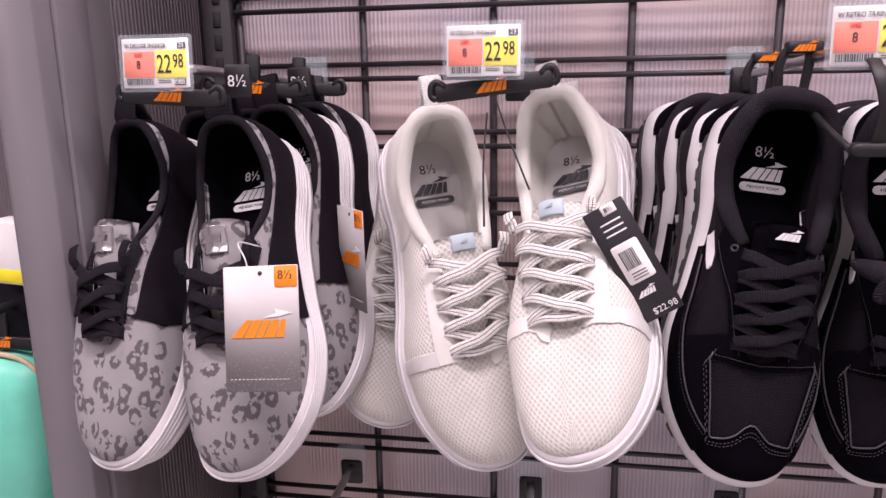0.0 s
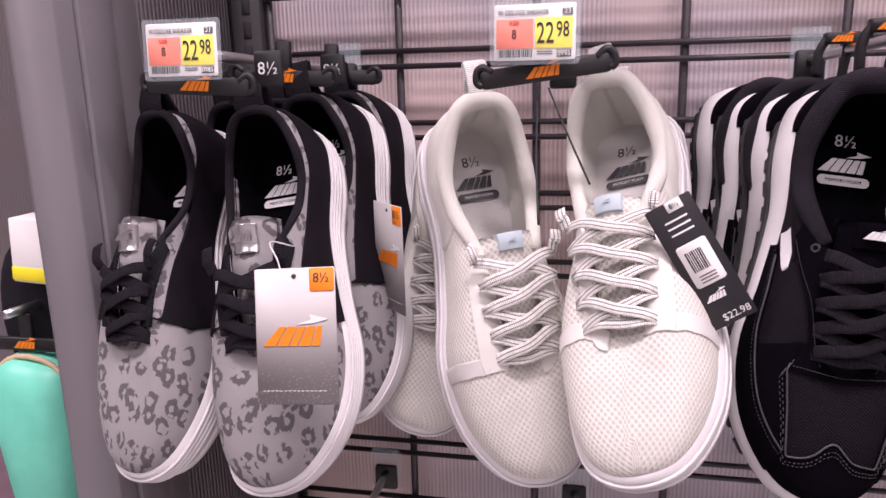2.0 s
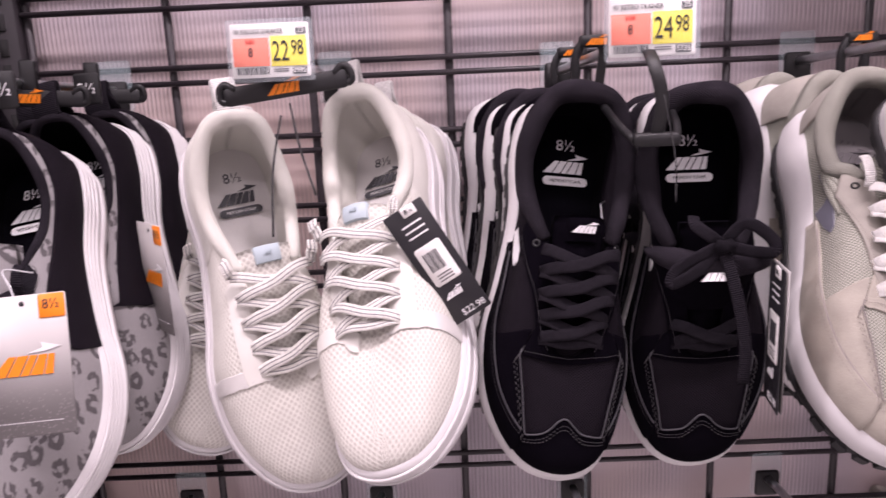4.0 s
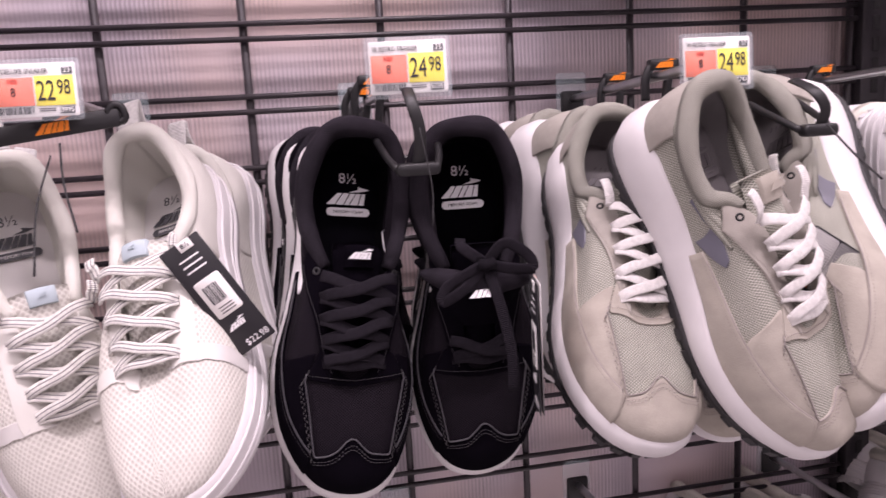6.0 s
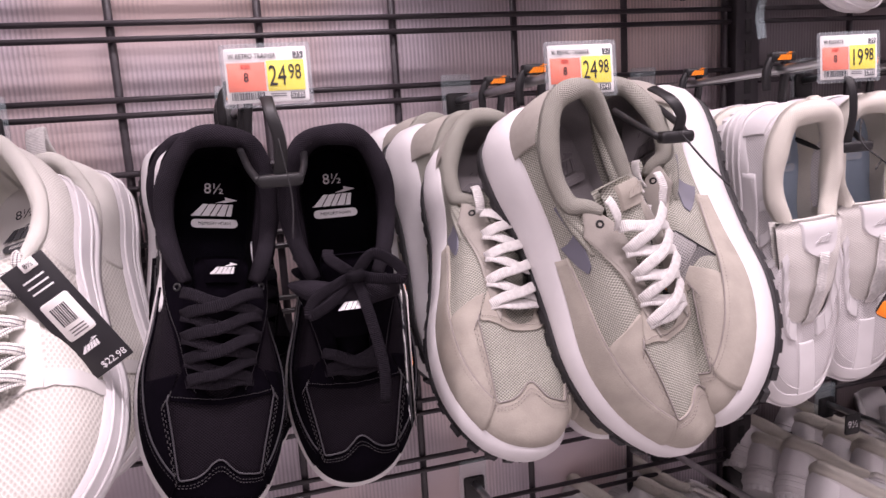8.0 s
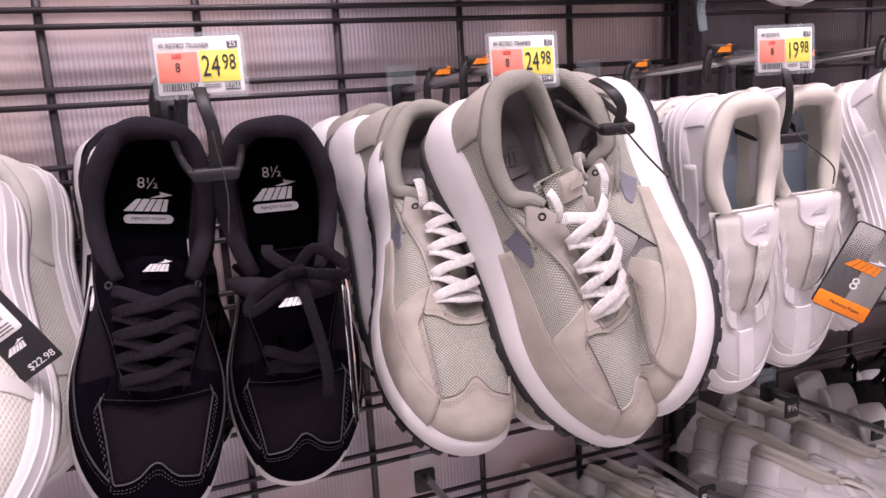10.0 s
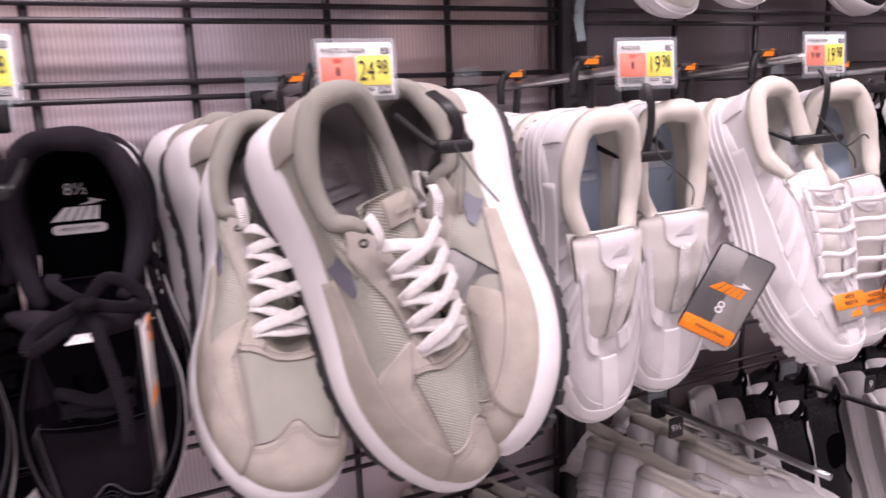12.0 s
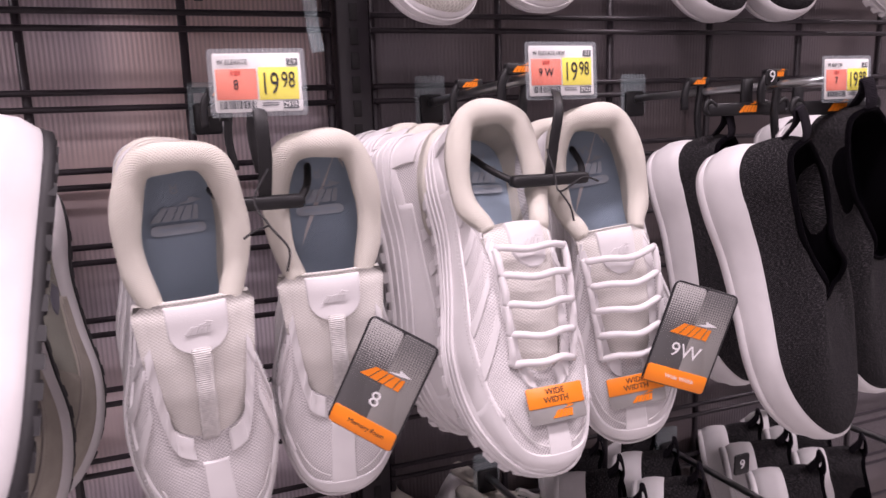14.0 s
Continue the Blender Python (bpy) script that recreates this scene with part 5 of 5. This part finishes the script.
bar_hanger(-.165, .54, 1.407, .082, 3)
bar_hanger(.083, .555, 1.411, .088, -7)
bar_hanger(-.138, .63, 1.412, .088, 3)
bar_hanger(-.125, .71, 1.412, .088, 2)
strap_hanger(.3255, .500, 1.369, .322, 1.43, .030)
strap_hanger(.598, .455, 1.380, .592, 1.415, .026)
strap_hanger(.795, .50, 1.357, .797, 1.43, .050)
strap_hanger(.999, .50, 1.359, 1.012, 1.43, .062)
size_plate(-.118, .56, 1.418, "8½")
size_plate(-.105, .66, 1.418, "8½")

# ---- the hanging shoes ----
LEO, DEL, BLK, GRY, WAL, WID, SLP = ("grey leopard-print sneaker with black mesh sides hung on the grid", "white mesh sneaker with striped laces hung by its heel loop",
    "black retro trainer with white midsole hung on a strap", "grey and beige suede retro trainer with thick white sole", "white walking sneaker without laces, pale blue insole",
    "white laced wide-width walking sneaker with orange toe sticker", "charcoal knit slip-on shoe with white sole")
hang("leopard", 1, -.205, .548, 1.246, -29, -8, -16, LEO, "leopard sneakers")
hang("leopard", -1, -.110, .540, 1.249, -30, -10, -4, LEO, "leopard sneakers")
hang("deluxe", 1, 0.047, 0.584, 1.245, -25, -5, 28, DEL, "white mesh sneakers")
hang("deluxe", -1, 0.147, 0.561, 1.267, -40, -15, -15, DEL, "white mesh sneakers")
hang("retro_black", 1, 0.271, 0.555, 1.263, -19, 8, 6, BLK, "black retro trainers")
hang("retro_black", -1, 0.370, 0.564, 1.260, -11, -0, -3, BLK, "black retro trainers")
hang("retro_grey", 1, 0.483, 0.539, 1.268, -39, 10, 4, GRY, "grey retro trainers")
hang("retro_grey", 1, .546, .471, 1.280, -25, -10, 25, GRY, "grey retro trainers")
hang("retro_grey", -1, .628, .492, 1.292, -15, -27, -72, GRY, "grey retro trainers")
hang("walker", 1, 0.745, 0.521, 1.264, -4, -2, 4, WAL, "white walking sneakers")
hang("walker", -1, 0.841, 0.544, 1.266, -5, -2, -6, WAL, "white walking sneakers")
hang("walker_laced", 1, 0.959, 0.500, 1.280, -29, 2, 5, WID, "white wide walking sneakers")
hang("walker_laced", -1, 1.061, 0.522, 1.275, -14, -8, -15, WID, "white wide walking sneakers")
hang("slip", 1, 1.242, 0.511, 1.241, -16, -12, 25, SLP, "charcoal slip-on shoes")
hang("slip", -1, 1.355, .545, 1.262, -14, -8, 6, SLP, "charcoal slip-on shoes")

# pairs farther in on the same pegs
for dx, y in ((.020, .635), (.032, .705)):
    hang("leopard", 1, -.197 + dx, y, 1.250, -26, -8, -4, LEO, "leopard sneakers")
    hang("leopard", -1, -.112 + .7 * dx, y, 1.256, -20, -10, -9, LEO, "leopard sneakers")
hang("deluxe", 1, -.024, .695, 1.226, -25, 12, 15, DEL, "white mesh sneakers")
hang("deluxe", -1, .158, .715, 1.240, -24, -8, -20, DEL, "white mesh sneakers")
for x, y in ((.281, .645), (.268, .695), (.254, .745)):
    hang("retro_black", 1, x, y, 1.258, -14, 3, 17, BLK, "black retro trainers")
for x, y in ((.385, .665), (.392, .725)):
    hang("retro_black", -1, x, y, 1.252, -10, -3, -6, BLK, "black retro trainers")
for x, y in ((.492, .650), (.480, .715)):
    hang("retro_grey", 1, x, y, 1.262, -16, 0, 34, GRY, "grey retro trainers")
for x, y in ((.60, .60), (.615, .69)):
    hang("retro_grey", -1, x, y, 1.240, -18, -4, -10, GRY, "grey retro trainers")
for x, y in ((.742, .605), (.736, .675), (.730, .74)):
    hang("walker", 1, x, y, 1.260, -5, -1, 8, WAL, "white walking sneakers")
for x, y in ((.858, .645), (.868, .715)):
    hang("walker", -1, x, y, 1.260, -5, -1, -4, WAL, "white walking sneakers")
for x, y in ((.950, .60), (.952, .665), (.954, .73)):
    hang("walker_laced", 1, x, y, 1.262, -12, -3, 33, WID, "white wide walking sneakers")
for x, y in ((1.115, .648), (1.12, .72)):
    hang("walker_laced", -1, x, y, 1.262, -12, -2, -6, WID, "white wide walking sneakers")
hang("slip", 1, 1.290, .66, 1.235, -15, -6, 24, SLP, "charcoal slip-on shoes")
hang("slip", -1, 1.46, .68, 1.255, -15, -8, 10, SLP, "charcoal slip-on shoes")

# the row above, of which the toes hang into view
for kind, foot, x, y, z, lab, grp in (("deluxe", 1, .13, .58, 1.628, DEL, "white mesh sneakers"),
                                      ("retro_grey", 1, .555, .72, 1.640, GRY, "grey retro trainers"), ("retro_grey", -1, .645, .72, 1.640, GRY, "grey retro trainers"),
                                      ("retro_black", 1, .772, .72, 1.634, BLK, "black retro trainers"), ("retro_black", -1, .855, .73, 1.640, BLK, "black retro trainers"),
                                      ("deluxe", 1, .985, .71, 1.618, DEL, "white mesh sneakers"), ("deluxe", -1, 1.095, .71, 1.630, DEL, "white mesh sneakers"),
                                      ("slip", 1, 1.30, .71, 1.618, SLP, "charcoal slip-on shoes"), ("slip", -1, 1.395, .71, 1.620, SLP, "charcoal slip-on shoes"),
                                      ("walker", 1, 1.56, .70, 1.620, WAL, "white walking sneakers"), ("walker", -1, 1.65, .70, 1.620, WAL, "white walking sneakers")):
    hang(kind, foot, x, y, z + .012, -14, 2 * foot, 4 * foot, lab, grp)
for x in (.13, .60, .81, 1.04, 1.345, 1.605):
    peg(x, 1.785, x, .54, 1.80)

# the row below
for x, z in ((-.113, .963), (.103, .958), (.32, .958), (.54, .960), (.80, .958), (1.07, .968), (1.337, .950), (1.592, .955)):
    peg(x, z, x + .01, .52, z + .012)
size_plate(-.076, .60, .985, "9")
size_plate(.110, .60, .972, "9½")
size_plate(.33, .60, 1.000, "9")
size_plate(.52, .62, 1.005, "9")
size_plate(.806, .60, .962, "9½")
size_plate(.872, .56, .925, "8½")
size_plate(.985, .66, 1.005, "9½")
size_plate(1.11, .64, .955, "10")
size_plate(1.345, .66, .985, "9")
for x0 in (.765, 1.03):
    for k in range(4):
        for foot, dx, dy in ((1, 0, 0), (-1, .092, .022)):
            hang("walker", foot, x0 + dx + .004 * (k % 2), .60 + dy + .052 * k, (.825 if x0 < .9 else .868) + .004 * ((k + foot) % 3), -68 + 4 * (k % 2), 34 + 4 * (k % 3), 74 + 3 * (k % 2), WAL, "white walking sneakers")
for x0, y0 in ((1.24, .68), (1.48, .66)):
    for k in range(3):
        hang("slip", 1, x0 - .040 + .012 * k, y0 + .062 * k, .827 + .004 * (k % 2), -16, -8, 58, SLP, "charcoal slip-on shoes")
        hang("slip", -1, x0 + .062 + .012 * k, y0 + .025 + .062 * k, .819 + .004 * (k % 2), -16, -8, 52, SLP, "charcoal slip-on shoes")


# ---- tags, cords and clips ----
hang_tag(-0.056, .435, 1.259, .052, .082, -4, 0, -14, "silver", "8½")
hang_tag(-.044, .600, 1.268, .050, .088, -1, -48, 0, "silver", "8½")
hang_tag(.184, .512, 1.292, .030, .088, -31, 0, 0, "black", "8½")
hang_tag(.398, .480, 1.242, .034, .094, 0, -100, 0, "black", "8½")
hang_tag(.4005, .480, 1.242, .034, .094, 0, 80, 0, "silver", "8½")
hang_tag(.583, .440, 1.270, .049, .083, 33, -4, 0, "raster", "")
hang_tag(.857, .468, 1.236, .050, .083, 26, -34, 0, "raster", "8")
hang_tag(1.090, .452, 1.239, .050, .080, 18, -20, 0, "raster", "9W")
cord([(.086, .55, 1.400), (.100, .50, 1.375), (.115, .462, 1.348)])
cord([(.079, .55, 1.392), (.082, .50, 1.36), (.086, .468, 1.323)])
cord([(.326, .487, 1.397), (.330, .475, 1.36), (.327, .462, 1.335)], .0004)
cord([(.797, .488, 1.379), (.786, .475, 1.362), (.792, .46, 1.348), (.801, .452, 1.335), (.799, .45, 1.322)])
cord([(.792, .462, 1.348), (.782, .455, 1.346), (.776, .452, 1.343)])
cord([(.996, .498, 1.381), (.992, .48, 1.366), (.985, .46, 1.355), (1.000, .455, 1.364), (1.015, .46, 1.360)])
cord([(.985, .46, 1.355), (.990, .455, 1.345), (.993, .455, 1.335)])
cord([(.585, .43, 1.384), (.590, .41, 1.365), (.597, .395, 1.350)])
cord([(-.085, .505, 1.298), (-.092, .485, 1.305), (-.083, .475, 1.295), (-.077, .47, 1.278)], .0006, "clear_thread", "clear nylon tag loop")


def hook_clip(x, y, z, rz=0):
    """The black hook of a shoe hanger over a peg, with an orange mark."""
    t = thing("hanger_hook", pose(x, y, z, 0, 0, rz), "black plastic hanger hook with an orange mark on a peg", "hanger hook", "hanger hooks")
    pts = smooth_path([(-.012, 0, -.022), (-.012, 0, -.004), (-.006, 0, .007), (.004, 0, .008), (.009, 0, .0), (.006, 0, -.030), (.010, 0, -.06)], 5)
    part("hook", build("hook", *ribbon(pts, (0, 1, 0.01), .007, .007), M["black_plastic"]), t)
    part("cap", build("cap", *box(.026, .009, .009, .002, (.004, 0, .008)), M["black_plastic"]), t)
    part("emblem", build("emblem", *wordmark(.018), M["hot_orange"], smooth=False), t, m=Matrix.Translation((.004, -.0048, .0075)) @ FACE)
    return t


for x, y, z in ((.303, .70, 1.424), (.306, .61, 1.428), (.556, .70, 1.426), (.554, .60, 1.430), (.786, .70, 1.424), (.793, .58, 1.430), (1.013, .69, 1.426), (1.012, .58, 1.434), (1.29, .70, 1.424), (1.32, .62, 1.428)):
    hook_clip(x, y, z)

strip = new("plastic_strip", build("plastic_strip", *ribbon(smooth_path([(.860, .797, 1.62), (.862, .75, 1.585), (.866, .69, 1.53), (.872, .70, 1.49), (.876, .70, 1.465)], 5), (0, -1, 0), .012, .0012), M["clip"]))
tagged(strip, "torn translucent plastic strip hanging from above", "plastic strip")

# beyond the end panel
peg(-.40, 1.20, -.40, .58, 1.21)
bar_hanger(-.40, .60, 1.175, .09, 0)
bag = thing("teal_bag", pose(-.40, .60, 1.066, 0, 8, 0), "smooth teal zip bag with tan piping", "bag")
u, w = np.meshgrid(np.linspace(0, 2 * math.pi, 28, endpoint=False), np.linspace(-math.pi / 2, math.pi / 2, 14), indexing="xy")
pv = np.stack([.055 * np.sign(np.cos(u)) * np.abs(np.cos(u)) ** .7 * np.cos(w) ** .5, .04 * np.sin(u) * np.cos(w) ** .5, .10 * np.sin(w)], -1).reshape(-1, 3)
part("body", build("body", pv, grid_faces(14, 28, True), M["teal"]), bag)
an = np.linspace(0, 2 * math.pi, 40)
part("piping", build("piping", *tube(np.stack([.057 * np.sign(np.cos(an)) * np.abs(np.cos(an)) ** .8, -.012 + 0 * an, .102 * np.sin(an)], 1), .0028, 6), M["tan"]), bag)
pouch = thing("mauve_pouch", pose(-.445, .58, 1.05, 0, -6, 0), "soft mauve pouch beside the teal bag", "pouch")
part("body", build("body", pv * (.8, 1, .9), grid_faces(14, 28, True), M["mauve"]), pouch)
dark = thing("black_pouch", pose(-.405, .66, 1.19, 0, 0, 0), "soft black pouch hanging beyond the end panel", "pouch")
part("body", build("body", pv * (1.1, 1, .8), grid_faces(14, 28, True), M["black_knit"]), dark)
pack = thing("carton", pose(-.372, .62, 1.262, 0, 4, 0), "small white carton with yellow base and blue print", "carton")
part("box", build("box", *box(.07, .03, .06, .002), M["paper"]), pack)
part("base_band", build("base_band", *box(.071, .031, .014, .002, (0, 0, -.022)), M["yellow_ink"]), pack)
part("print_patch", build("print_patch", *box(.03, .031, .02, .002, (.015, 0, .015)), M["sky_ink"]), pack)
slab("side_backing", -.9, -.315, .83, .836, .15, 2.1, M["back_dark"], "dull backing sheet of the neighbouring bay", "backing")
